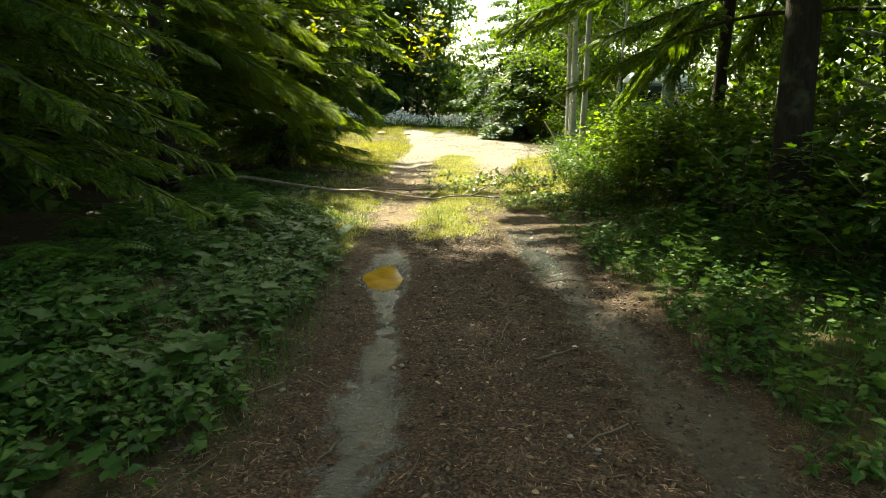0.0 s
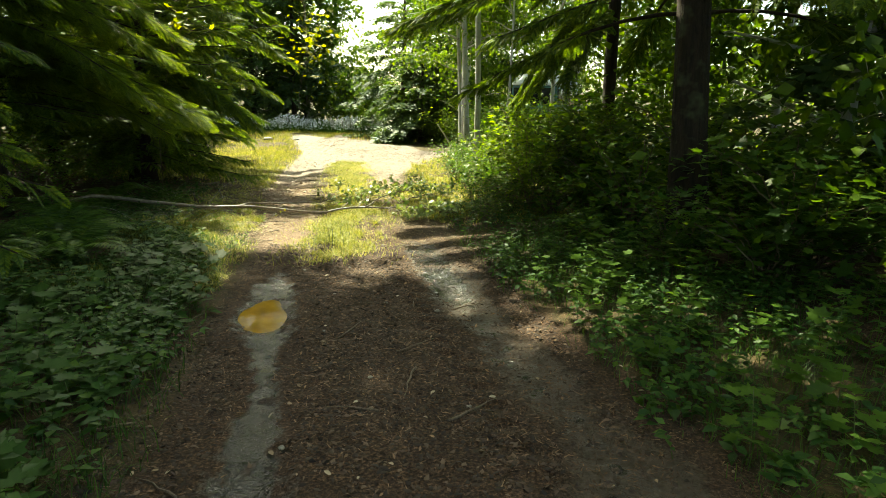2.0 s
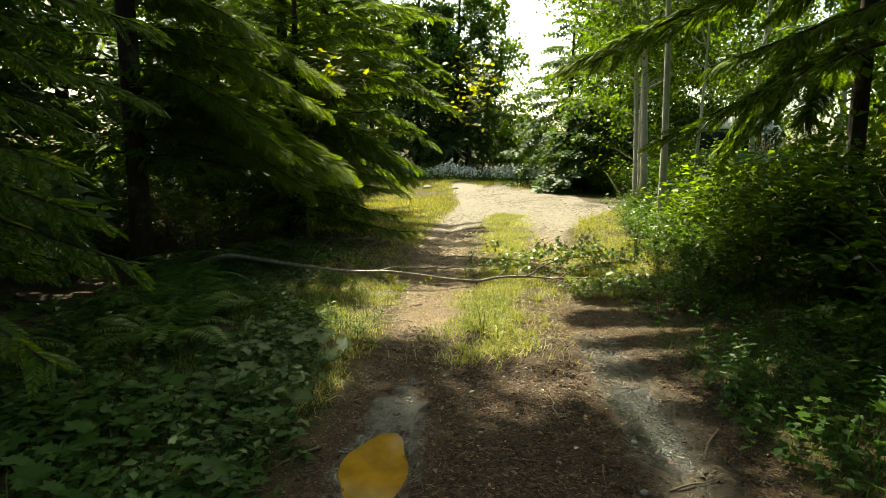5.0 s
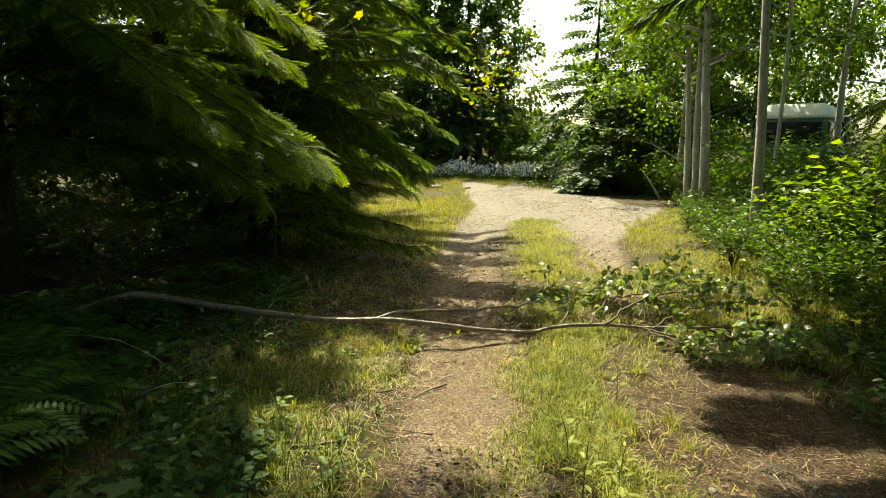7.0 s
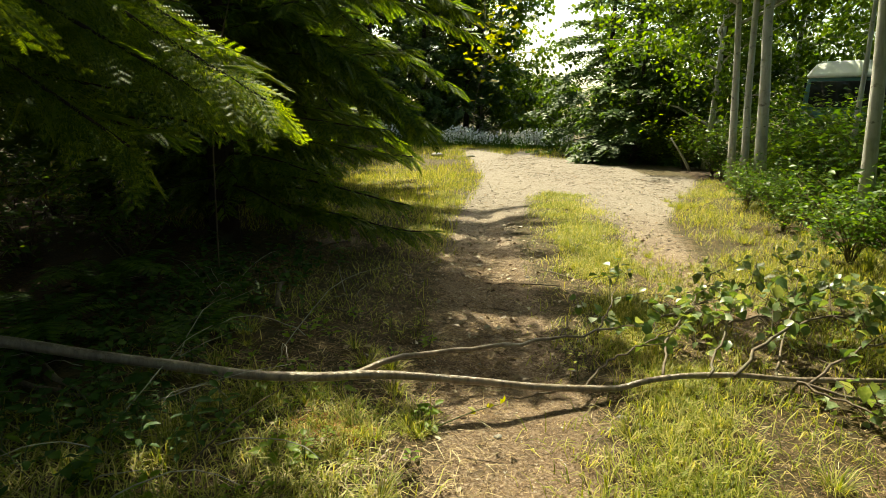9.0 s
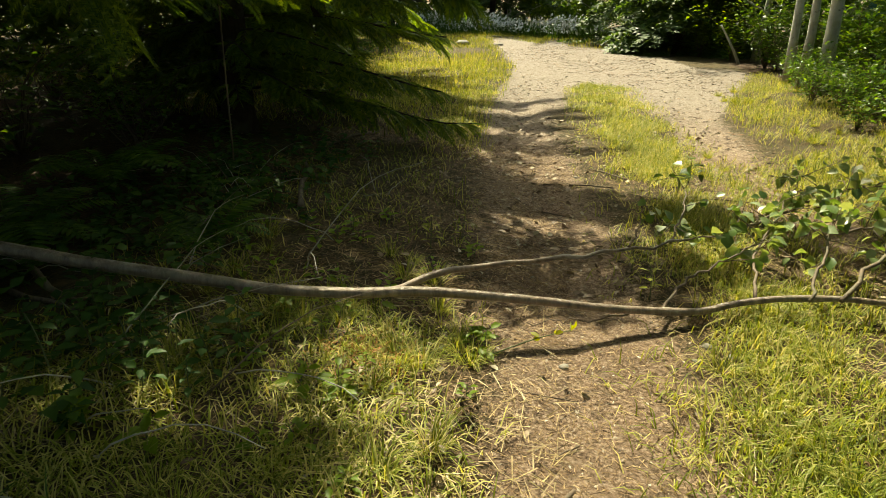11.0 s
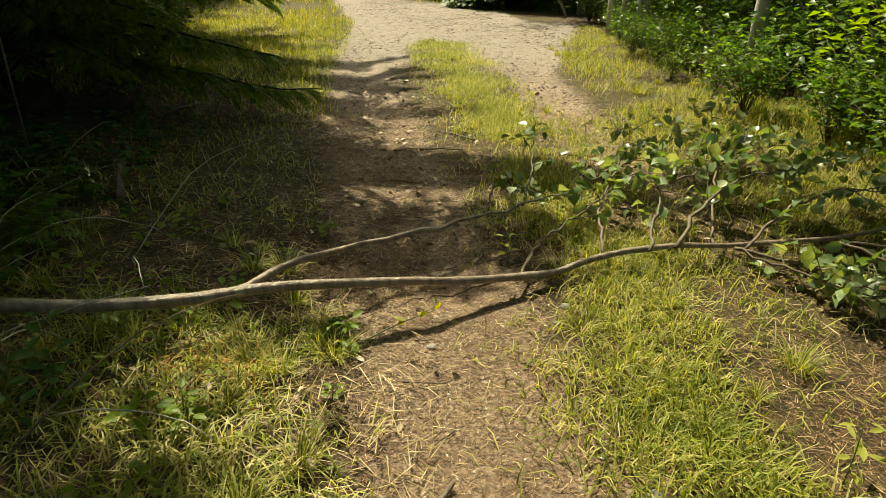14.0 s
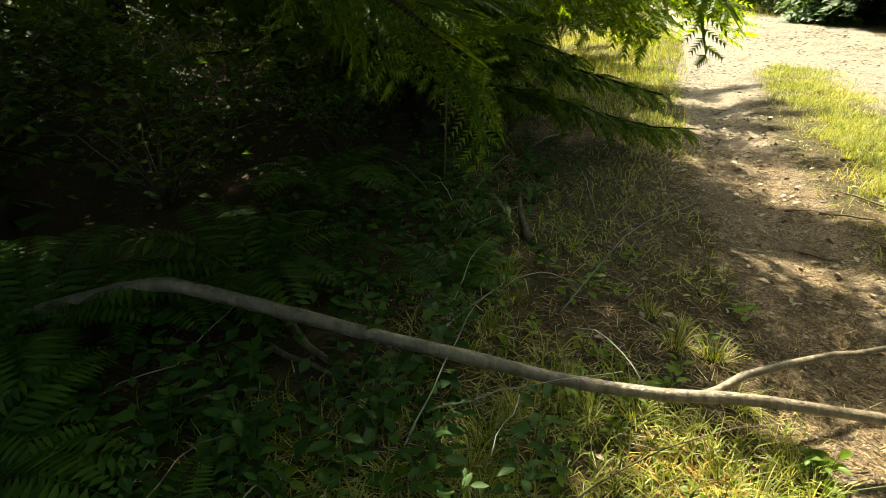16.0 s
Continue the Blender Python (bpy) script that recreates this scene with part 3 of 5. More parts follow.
def broadleaf_parts(rng, height, reach, low, limbs, leaves, leaf, radius, template=DIAMOND, bend=0.3, sides=9, twigs=5):
    zs = np.linspace(-0.1, height, 12)
    wob = np.cumsum(rng.normal(0, 0.018, (12, 2)), 0) * height / 12
    tr = np.stack([wob[:, 0], wob[:, 1], zs], -1)
    trunk = tube(tr, radius * (1.0 - 0.85 * zs / height) + 0.25 * radius * np.exp(-np.maximum(zs, 0) / 0.2), sides, 0.03, rng)
    wood, P = [], []
    for k in range(limbs):
        f = (k + rng.uniform()) / limbs
        h = low + (height - low) * f
        az = k * 2.39996 + rng.normal(0, 0.4)
        ln = reach * (0.35 + math.sin(math.pi * min(1, 0.25 + 0.72 * f))) * rng.uniform(0.6, 1.05)
        s = np.linspace(0, 1, 7)
        o = np.array([np.interp(h, zs, tr[:, 0]), np.interp(h, zs, tr[:, 1])])
        c = np.stack([o[0] + math.cos(az) * s * ln, o[1] + math.sin(az) * s * ln, h + ln * (0.55 * s - bend * s ** 2)], -1)
        c[1:] += rng.normal(0, 0.05, (6, 3)) * ln * 0.4
        wood.append(tube(c, 0.008 + radius * 0.32 * (1 - s), 4))
        for _ in range(twigs):
            i = rng.integers(2, 7)
            d = unit(rng.normal(0, 1, 3) + (0, 0, 0.2)) * ln * rng.uniform(0.2, 0.45)
            tw = c[i] + np.linspace(0, 1, 4)[:, None] * d + rng.normal(0, 0.02, (4, 3))
            wood.append(tube(tw, (0.008, 0.006, 0.004, 0.002), 3))
            m = max(3, leaves // (limbs * twigs))
            q = rng.uniform(0.1, 1.05, m)
            P.append(c[i] + q[:, None] * d + rng.normal(0, 0.10 + 0.05 * ln, (m, 3)))
    P = np.concatenate(P)
    n = len(P)
    D = unit(rng.normal(0, 1, (n, 3)) + (0, 0, -0.5))
    N = rng.normal(0, 0.6, (n, 3)) + (0, 0, 1)
    L = leaf * rng.uniform(0.6, 1.3, n)
    return trunk, join(wood), scatter(template, P, D, N, L, L * 0.75)


def make_broadleaf(name, x, y, label, rng, mat=BROAD, bark=ALDER_BARK, group="alders beside the track", tilt=(0, 0), **kw):
    trunk, wood, crown = broadleaf_parts(rng, **kw)
    t = holder(name, pose(x, y, float(ground_height(x, y)), tilt[0], tilt[1], 0), label, "tree", group)
    part("trunk", trunk, bark, t)
    part("limb_frame", wood, bark, t)
    part("crown", crown, mat, t)
    return t


def shrub_parts(rng, height, spread, stems, leaves, leaf, template=LEAFLET, wide=0.6):
    """Arching stems from one root, leafy on the outside."""
    wood, P = [], []
    per = max(4, leaves // stems)
    for k in range(stems):
        az, r = rng.uniform(0, 2 * np.pi), spread * rng.uniform(0.2, 1.0)
        h = height * rng.uniform(0.55, 1.05)
        s = np.linspace(0, 1, 6)
        c = np.stack([math.cos(az) * r * s ** 1.3, math.sin(az) * r * s ** 1.3, h * (1.25 * s - 0.25 * s ** 3) - 0.03], -1)
        c[1:] += rng.normal(0, 0.03, (5, 3)) * height
        wood.append(tube(c, 0.007 * (1.1 - s) + 0.002, 3))
        q = rng.uniform(0.15, 1.0, per) ** 0.7
        i = np.clip((q * 5).astype(int), 0, 4)
        fr = (q * 5 - i)[:, None]
        P.append(c[i] * (1 - fr) + c[i + 1] * fr + rng.normal(0, 1, (per, 3)) * (0.05 + 0.10 * spread) * np.array((1, 1, 0.7)))
    P = np.concatenate(P)
    P[:, 2] = np.maximum(P[:, 2], 0.02)
    n = len(P)
    az = rng.uniform(0, 2 * np.pi, n)
    D = np.stack([np.cos(az), np.sin(az), rng.uniform(-0.5, 0.25, n)], -1)
    N = rng.normal(0, 0.35, (n, 3)) + (0, 0, 1)
    L = leaf * rng.uniform(0.55, 1.3, n)
    return wood, scatter(template, P, D, N, L, L * wide)


def make_shrub(name, places, label, rng, mat, group, **kw):
    """A shrub, and copies of it, turned and scaled, at the places (x, y, scale)."""
    wood, leaves = shrub_parts(rng, **kw)
    first = None
    for x, y, s in places:
        m = pose(x, y, float(ground_height(x, y)) - 0.01, 0, 0, rng.uniform(0, 360)) @ Matrix.Scale(s, 4)
        if first is None:
            first = holder(name, m, label, "shrub", group)
            for w in wood:
                part("stem", w, TWIG, first)
            part("foliage", leaves, mat, first)
        else:
            c = copy_thing(first, m)
            c.matrix_basis = m
    return first


def fern_parts(rng, fronds, length):
    out = []
    for k in range(fronds):
        V = []
        az = 2 * np.pi * k / fronds + rng.normal(0, 0.25)
        ln = length * rng.uniform(0.7, 1.1)
        n = 26
        s = np.linspace(0.0, 1, n)
        rise = rng.uniform(0.75, 1.1)
        r = ln * (0.75 * s + 0.1 * s ** 2)
        z = ln * (rise * s - 0.75 * rise * s ** 2.2)
        c = np.stack([np.cos(az) * r, np.sin(az) * r, z], -1)
        V.append(tube(c[::5], np.linspace(0.004, 0.001, len(c[::5])), 3))
        t = unit(np.gradient(c, axis=0))[3:]
        side = unit(np.cross(t, (0, 0, 1)))
        w = ln * 0.20 * np.sin(np.pi * np.clip(s[3:] * 0.88 + 0.12, 0, 1)) ** 0.8
        for sg in (-1, 1):
            V.append(scatter(DIAMOND, c[3:], side * sg + 0.35 * t + (0, 0, -0.15), np.cross(side, t) * np.ones((n - 3, 1)), w, np.full(n - 3, ln * 0.034)))
        out.append(join(V))
    return out


def make_ferns(places, rng):
    first = None
    for x, y, s in places:
        m = pose(x, y, float(ground_height(x, y)), 0, 0, rng.uniform(0, 360)) @ Matrix.Scale(s, 4)
        if first is None or rng.uniform() < 0.3:
            first = holder("sword_fern", m, "dark green sword fern with arching fronds in the shade", "fern", "ferns under the firs")
            for frond in fern_parts(rng, 13, 0.9):
                part("frond", frond, FERN, first)
        else:
            c = copy_thing(first, m)
            c.matrix_basis = m


# large firs beside the track
R = np.random.default_rng
near = dict(template=FROND, split=True)
make_conifer("fir_tree", -4.4, 13.3, "dense dark fir with fringed boughs drooping over the verge", R(11), height=4.9, profile=[(0, 1.9), (0.3, 2.0), (0.58, 2.6), (0.76, 1.7), (0.88, 0.9), (1, 0.25)],
             low=0.40, shy=-1.4, limbs=96, per_limb=46, spray_len=0.28, droop=0.34, radius=0.13, crowd=1.1, hang=[(-0.1, 2.3, 2.2, 0.62), (0.35, 2.0, 2.0, 0.55)], **near)
# lower boughs are in view; the broad crown above 11 m is added for shade
make_conifer("fir_tree", -5.3, 9.9, "dense dark fir whose lowest boughs sweep the ferns", R(12), height=21, profile=[(0, 2.2), (0.14, 2.3), (0.22, 1.5), (0.42, 1.4), (0.56, 3.0), (0.85, 3.0), (1, 0.2)],
             hang=[(0.02, 2.45, 2.95, 0.50), (-0.06, 2.3, 2.75, 0.47), (0.08, 2.2, 2.8, 0.46), (0.14, 2.55, 2.6, 0.55), (0.10, 2.95, 2.5, 0.44), (-0.03, 2.1, 2.5, 0.50), (0.17, 2.6, 2.7, 0.52), (-0.12, 3.2, 2.4, 0.50), (0.30, 3.6, 2.6, 0.52), (0.02, 3.7, 2.2, 0.50), (-0.28, 2.7, 2.5, 0.55), (0.42, 2.3, 2.4, 0.48)],
             near_hang=14, shy=-1.25, low=1.5, limbs=122, per_limb=44, spray_len=0.25, droop=0.30, radius=0.12, detail=4.6, side=(0.0, 0.9), crowd=1.9, **near)
# first two hang limbs are unseen, added to shade the grass strip
make_conifer("fir_tree", -5.7, 18.6, "fir with hanging fringes of needles beside the meadow", R(13), height=10, profile=[(0, 2.4), (0.3, 3.3), (0.55, 3.1), (0.8, 1.6), (1, 0.2)],
             low=1.3, limbs=70, per_limb=34, spray_len=0.34, droop=0.55, radius=0.16, crowd=1.1, hang=[(-0.42, 7.6, 4.5, 0.20), (-0.34, 8.0, 4.7, 0.22), (-0.12, 4.2, 3.4, 0.5), (0.2, 5.0, 3.4, 0.5)], **near)
# added tree: its wide crown out of view keeps sun off the track
make_conifer("fir_tree", -6.6, 14.3, "tall slim fir added behind the lower trees, its unseen crown shading the track", R(17), NEEDLES, height=22, profile=[(0, 1.6), (0.25, 1.2), (0.33, 0.3), (0.47, 0.3), (0.58, 2.6), (0.78, 2.9), (1, 0.3)],
             low=1.0, limbs=90, per_limb=90, spray_len=0.2, droop=0.4, radius=0.12, template=SPRAY_FAR, detail=0.0, width=0.7)
# added shade caster: unseen crown for the foreground, short limbs for the verge
make_conifer("fir_tree", -5.0, 14.2, "added tall fir with a bare trunk, its unseen crown and limbs shading the ground", R(18), NEEDLES, height=20, profile=[(0, 0.4), (0.39, 0.4), (0.41, 0.1), (0.61, 0.1), (0.63, 2.6), (0.85, 2.4), (1, 0.3)],
             low=12.0, limbs=52, per_limb=60, spray_len=0.2, droop=0.4, radius=0.10, template=SPRAY_FAR, detail=0.0, width=0.7,
             hang=[(0.34, 5.3, 2.5, 0.15), (0.50, 5.5, 2.3, 0.15), (0.40, 5.0, 1.9, 0.15), (1.2, 6.3, 0.9, 0.2), (1.5, 6.8, 1.0, 0.2), (2.0, 6.2, 0.9, 0.2), (2.6, 6.6, 1.0, 0.2), (3.1, 6.1, 0.9, 0.2), (1.8, 7.2, 0.8, 0.2), (3.4, 6.6, 1.1, 0.2), (2.9, 7.3, 1.0, 0.2), (4.3, 6.9, 0.9, 0.2), (5.2, 6.1, 0.8, 0.2), (4.8, 6.5, 1.0, 0.2)])
make_conifer("fir_tree", -5.2, 5.4, "dark fir standing deep in the shade", R(14), height=18, profile=[(0, 2.1), (0.2, 2.3), (0.5, 2.8), (0.8, 2.3), (1, 0.2)],
             low=1.1, limbs=90, per_limb=42, spray_len=0.26, droop=0.42, radius=0.17, detail=4.0, side=(0.2, 0.9), crowd=1.9, **near)
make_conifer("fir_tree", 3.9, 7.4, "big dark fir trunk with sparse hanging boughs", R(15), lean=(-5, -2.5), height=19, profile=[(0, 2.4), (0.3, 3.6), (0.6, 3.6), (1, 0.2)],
             low=2.7, limbs=105, per_limb=34, spray_len=0.26, droop=0.40, radius=0.195, bare=0.40, detail=5.5, crowd=1.3, **near)
# hang boughs from 4.9 m up are unseen, added to shade the right rut
make_conifer("fir_tree", 4.7, 12.1, "fir with long boughs hanging over the bushes", R(16), lean=(-3, 0), height=18, profile=[(0, 3.4), (0.26, 4.0), (0.42, 3.8), (0.6, 3.0), (1, 0.2)], hang=[(3.05, 3.3, 1.85, 1.0), (3.3, 3.6, 1.95, 1.05), (2.85, 4.3, 4.4, 0.42), (3.5, 3.2, 1.7, 0.8), (4.1, 3.4, 2.4, 0.7), (2.80, 5.3, 5.8, 0.2), (2.845, 5.6, 5.9, 0.2), (2.935, 5.4, 5.8, 0.2), (3.02, 5.3, 5.9, 0.2), (2.89, 5.5, 5.9, 0.2), (2.98, 5.2, 5.8, 0.2), (3.06, 5.5, 5.8, 0.2), (3.2, 4.9, 5.6, 0.2), (3.13, 5.8, 5.8, 0.2), (3.3, 5.3, 5.5, 0.2), (3.42, 5.6, 5.4, 0.2), (3.55, 5.4, 5.0, 0.2), (3.75, 5.5, 4.8, 0.2), (3.9, 5.2, 4.4, 0.2)],
             low=5.0, limbs=80, per_limb=38, spray_len=0.31, droop=0.24, radius=0.12, bare=0.3, detail=6.0, side=(3.2, 0.7), crowd=1.3, **near)
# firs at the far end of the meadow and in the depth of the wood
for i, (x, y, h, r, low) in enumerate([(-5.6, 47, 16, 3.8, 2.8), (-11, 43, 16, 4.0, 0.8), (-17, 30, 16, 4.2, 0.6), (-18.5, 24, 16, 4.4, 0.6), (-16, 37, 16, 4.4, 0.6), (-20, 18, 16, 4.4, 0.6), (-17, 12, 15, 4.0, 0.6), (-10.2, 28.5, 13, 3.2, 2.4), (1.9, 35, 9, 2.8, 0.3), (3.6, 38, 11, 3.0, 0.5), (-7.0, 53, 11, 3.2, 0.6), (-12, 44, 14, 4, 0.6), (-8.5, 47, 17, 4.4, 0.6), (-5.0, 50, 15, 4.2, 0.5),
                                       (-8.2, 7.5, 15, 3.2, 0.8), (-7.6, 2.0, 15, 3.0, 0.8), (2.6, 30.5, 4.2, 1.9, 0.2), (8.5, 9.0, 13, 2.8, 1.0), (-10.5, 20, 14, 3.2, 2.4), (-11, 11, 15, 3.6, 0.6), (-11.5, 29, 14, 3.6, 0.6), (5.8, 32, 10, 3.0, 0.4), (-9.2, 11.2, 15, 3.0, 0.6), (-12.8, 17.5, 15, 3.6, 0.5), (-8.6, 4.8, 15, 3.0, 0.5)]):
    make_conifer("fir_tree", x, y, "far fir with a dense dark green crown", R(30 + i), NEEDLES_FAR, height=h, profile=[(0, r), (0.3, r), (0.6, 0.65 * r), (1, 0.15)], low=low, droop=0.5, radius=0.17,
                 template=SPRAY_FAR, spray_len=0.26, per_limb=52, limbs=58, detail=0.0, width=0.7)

# alders on the other side
make_broadleaf("alder_tree", 2.62, 15.0, "slender pale alder with a mottled grey trunk", R(50), tilt=(-8, -1), height=11, reach=1.5, low=6.0, limbs=14, leaves=3500, leaf=0.11, radius=0.085)
for i, (x, y, h, r, lean) in enumerate([(3.15, 19.7, 12, 0.115, -1.5), (3.3, 21.8, 11, 0.09, -2), (3.22, 20.9, 12, 0.085, -1), (6.0, 20.2, 12, 0.085, 3), (4.15, 18.6, 9, 0.05, 2)]):
    make_broadleaf("alder_tree", x, y, "pale grey alder trunk under a light green crown", R(51 + i), tilt=(-7, lean), height=h, reach=2.4, low=3.6, limbs=18, leaves=6000, leaf=0.12, radius=r)
for i, (x, y, h, low, reach) in enumerate([(4.4, 28, 11, 0.8, 3.4), (5.0, 34, 9, 0.6, 2.6), (7.5, 30, 12, 1.0, 3.4), (10, 24, 12, 0.8, 3.4), (11.5, 16.5, 11, 0.6, 3.4), (8.5, 12.5, 11, 0.6, 3.2), (6.8, 8.6, 9, 0.5, 2.8), (6.4, 4.2, 10, 0.5, 3.0), (12, 35, 14, 0.6, 4.0), (7.4, 14.2, 8, 0.5, 2.0)]):
    make_broadleaf("leafy_tree", x, y, "light green leafy tree at the wood's edge", R(70 + i), group="leafy trees beyond the track", height=h, reach=reach, low=low, limbs=22, leaves=14000 if 20 < y < 34 else 8000, leaf=0.17, radius=0.11)
for i, (x, y, h) in enumerate([(-12.5, 47, 15), (-8.6, 49, 15), (-4.6, 48, 13), (-13, 41, 13)]):
    make_broadleaf("leafy_tree", x, y, "dense leafy tree beyond the meadow", R(120 + i), mat=BROAD, group="leafy trees beyond the track", height=h, reach=3.6, low=0.5, limbs=24, leaves=9000, leaf=0.32, twigs=5, radius=0.16)
for i, (x, y, h) in enumerate([(-1.8, 53, 4.2), (0.4, 50, 3.8), (-3.6, 57, 5.0), (-0.4, 58, 4.6)]):
    make_broadleaf("leafy_tree", x, y, "low leafy tree beyond the meadow", R(130 + i), group="leafy trees beyond the track", height=h, reach=2.0, low=0.3, limbs=16, leaves=2600, leaf=0.28, twigs=4, radius=0.08)
# the wood behind and around
for i, (x, y) in enumerate([(-6, -4), (-1.5, -10), (4, -7), (7.5, -2), (-10, -1), (-13, 12), (-14, 24), (-13, 35), (-17, 45), (-11, 52), (-9, 58), (8, 54), (14, 46), (17, 28), (15, 14), (13, 2)]):
    make_broadleaf("leafy_tree", x, y, "dense leafy tree of the surrounding wood", R(90 + i), group="leafy trees beyond the track", height=12, reach=4.0, low=0.6, limbs=20, leaves=4200, leaf=0.30, twigs=4, radius=0.16)


# ---- undergrowth ----
def along(rng, n, x0, x1, y0, y1, keep):
    """Random places inside a box where keep(x, y) holds."""
    out = []
    while len(out) < n:
        x, y = rng.uniform(x0, x1), rng.uniform(y0, y1)
        if keep(x, y):
            out.append((x, y, rng.uniform(0.55, 1.35) * float(np.clip(0.45 + 0.35 * right_of(x, y), 0.5, 1.4))))
    return out


def right_of(x, y):
    return x - table(y, (0, 2.1), (5, 1.9), (8.5, 1.35), (10.5, 1.35), (13, 1.5), (18, 2.0), (24, 3.8))


def left_of(x, y):
    return table(y, (0, -1.25), (4, -1.3), (6, -1.5), (8, -2.1), (9.5, -2.8), (14, -3.2), (20, -4.5)) - x


r = R(200)
for k in range(4):
    make_shrub("salmonberry_bush", along(r, 11, 1.6, 6.5, 5.5, 17, lambda x, y: right_of(x, y) > 0.45 and math.hypot(x - 3.95, y - 7.4) > 0.7), "leafy green bush along the edge of the track",
               R(201 + k), SHRUB, "bushes beside the track", height=1.0, spread=0.85, stems=15, leaves=560, leaf=0.115)
make_shrub("bright_bush", [(3.3, 11.0, 1.15), (2.7, 10.2, 0.95), (3.9, 10.2, 1.1), (3.1, 12.4, 1.1), (4.4, 11.6, 1.2), (2.6, 13.0, 0.8), (5.2, 9.6, 1.2)], "sunlit yellow-green bush behind the darker leaves", R(210), SHRUB_SUNLIT, "bushes beside the track",
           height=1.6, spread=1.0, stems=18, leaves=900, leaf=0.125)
make_shrub("bramble_bush", along(r, 16, 2.2, 7.0, 2.0, 8.5, lambda x, y: right_of(x, y) > 0.9 and math.hypot(x - 3.95, y - 7.4) > 0.7), "shaded bush with broad lobed leaves", R(211), SHRUB, "bushes beside the track",
           height=1.0, spread=0.8, stems=14, leaves=420, leaf=0.125, template=LOBED, wide=1.1)
make_shrub("low_bush", along(r, 16, 2.2, 5.5, 17, 27, lambda x, y: right_of(x, y) > 0.3), "dense green bush at the wood's edge", R(212), SHRUB, "bushes beside the track",
           height=1.3, spread=1.1, stems=16, leaves=900, leaf=0.12)
edge = [(float(table(y, (9, 1.75), (12, 1.95), (14, 2.0), (18, 2.4), (24, 4.0))) + dx, y + dx * 0.4, s) for y, dx, s in zip(np.arange(9.5, 25.5, 0.55), [0.0, 0.55, 0.2, 0.8] * 8, [0.5, 0.62, 0.45, 0.75, 0.55] * 7)]
make_shrub("edge_bush", edge, "leafy green bush at the edge of the sunlit track", R(215), SHRUB, "bushes beside the track", height=1.15, spread=0.95, stems=17, leaves=640, leaf=0.11)
make_shrub("tall_bush", [(4.0, 18.4, 1.1), (5.0, 19.6, 1.1), (5.2, 22.4, 1.05), (5.9, 20.6, 1.1), (4.4, 21.6, 1.1), (3.6, 16.6, 0.9), (4.6, 15.2, 1.0), (5.4, 17.4, 1.1), (6.4, 19.0, 1.1), (6.6, 22.0, 1.0), (7.4, 20.5, 1.1), (4.9, 24.6, 1.2), (3.9, 25.4, 1.0)], "tall leafy bush in front of the parked van", R(216), SHRUB, "bushes beside the track", height=1.75, spread=1.2, stems=20, leaves=1100, leaf=0.13, template=LEAFLET)
make_shrub("shade_bush", [(-7.0, 11.0, 1.0), (-8.0, 9.5, 1.0), (-6.6, 7.6, 1.0), (-6.4, 6.2, 1.0)], "low shaded bush deep under the firs", R(217), SHRUB, "far bushes", height=0.9, spread=1.0, stems=14, leaves=700, leaf=0.12, template=DIAMOND)
make_shrub("bare_thicket", [(-6.6, 12.4, 1.0), (-5.9, 14.6, 1.1), (-4.9, 15.6, 0.9), (-5.6, 12.0, 0.9), (-6.4, 16.0, 1.0), (-4.7, 12.2, 0.7), (-5.2, 13.2, 0.8), (-7.2, 14.2, 1.1), (-5.0, 16.9, 0.8), (-7.6, 12.2, 1.1), (-7.4, 16.8, 1.1), (-3.7, 13.4, 0.55), (-5.2, 11.0, 0.8), (-6.2, 10.4, 1.0), (-4.2, 14.9, 0.7), (-6.9, 18.4, 1.0), (-4.8, 18.0, 0.7)], "twiggy half-dead thicket under the fir boughs", R(218), SHRUB, "thicket under the firs", height=1.15, spread=1.1, stems=14, leaves=620, leaf=0.09)
make_shrub("far_bush", along(r, 14, -13, 5, 40, 47, lambda x, y: True), "green bush below the far trees", R(213), SHRUB, "far bushes", height=1.6, spread=1.5, stems=16, leaves=800, leaf=0.2, template=DIAMOND)
# leaves in the lightened green, for sunlit spots behind the firs
make_shrub("hedge_bush", [(-8.2, 19.8, 0.7), (-8.0, 22.8, 0.8), (-9.2, 21.2, 0.9), (-7.6, 21, 1.0), (-8.6, 27, 1.2), (-9.5, 31, 1.2), (-10, 35, 1.3), (3.6, 27.5, 1.0), (3.0, 29.0, 0.9)], "green bush at the meadow's edge", R(214), SHRUB_SUNLIT, "far bushes", height=1.6, spread=1.3, stems=16, leaves=900, leaf=0.14)
make_ferns([(-3.95, 8.95, 0.7), (-4.5, 9.6, 0.9), (-4.3, 10.0, 0.6), (-3.0, 6.9, 1.0), (-3.4, 7.6, 1.0), (-3.2, 8.1, 0.6), (-3.7, 8.3, 0.9), (-4.2, 9.2, 0.7), (-4.1, 10.4, 1.0), (-3.2, 10.7, 0.55), (-3.8, 5.8, 1.0), (-3.3, 4.6, 0.9), (-4.4, 11.5, 0.9), (-3.3, 9.0, 0.5), (2.9, 8.6, 0.9), (3.4, 13.8, 1.1)], R(220))


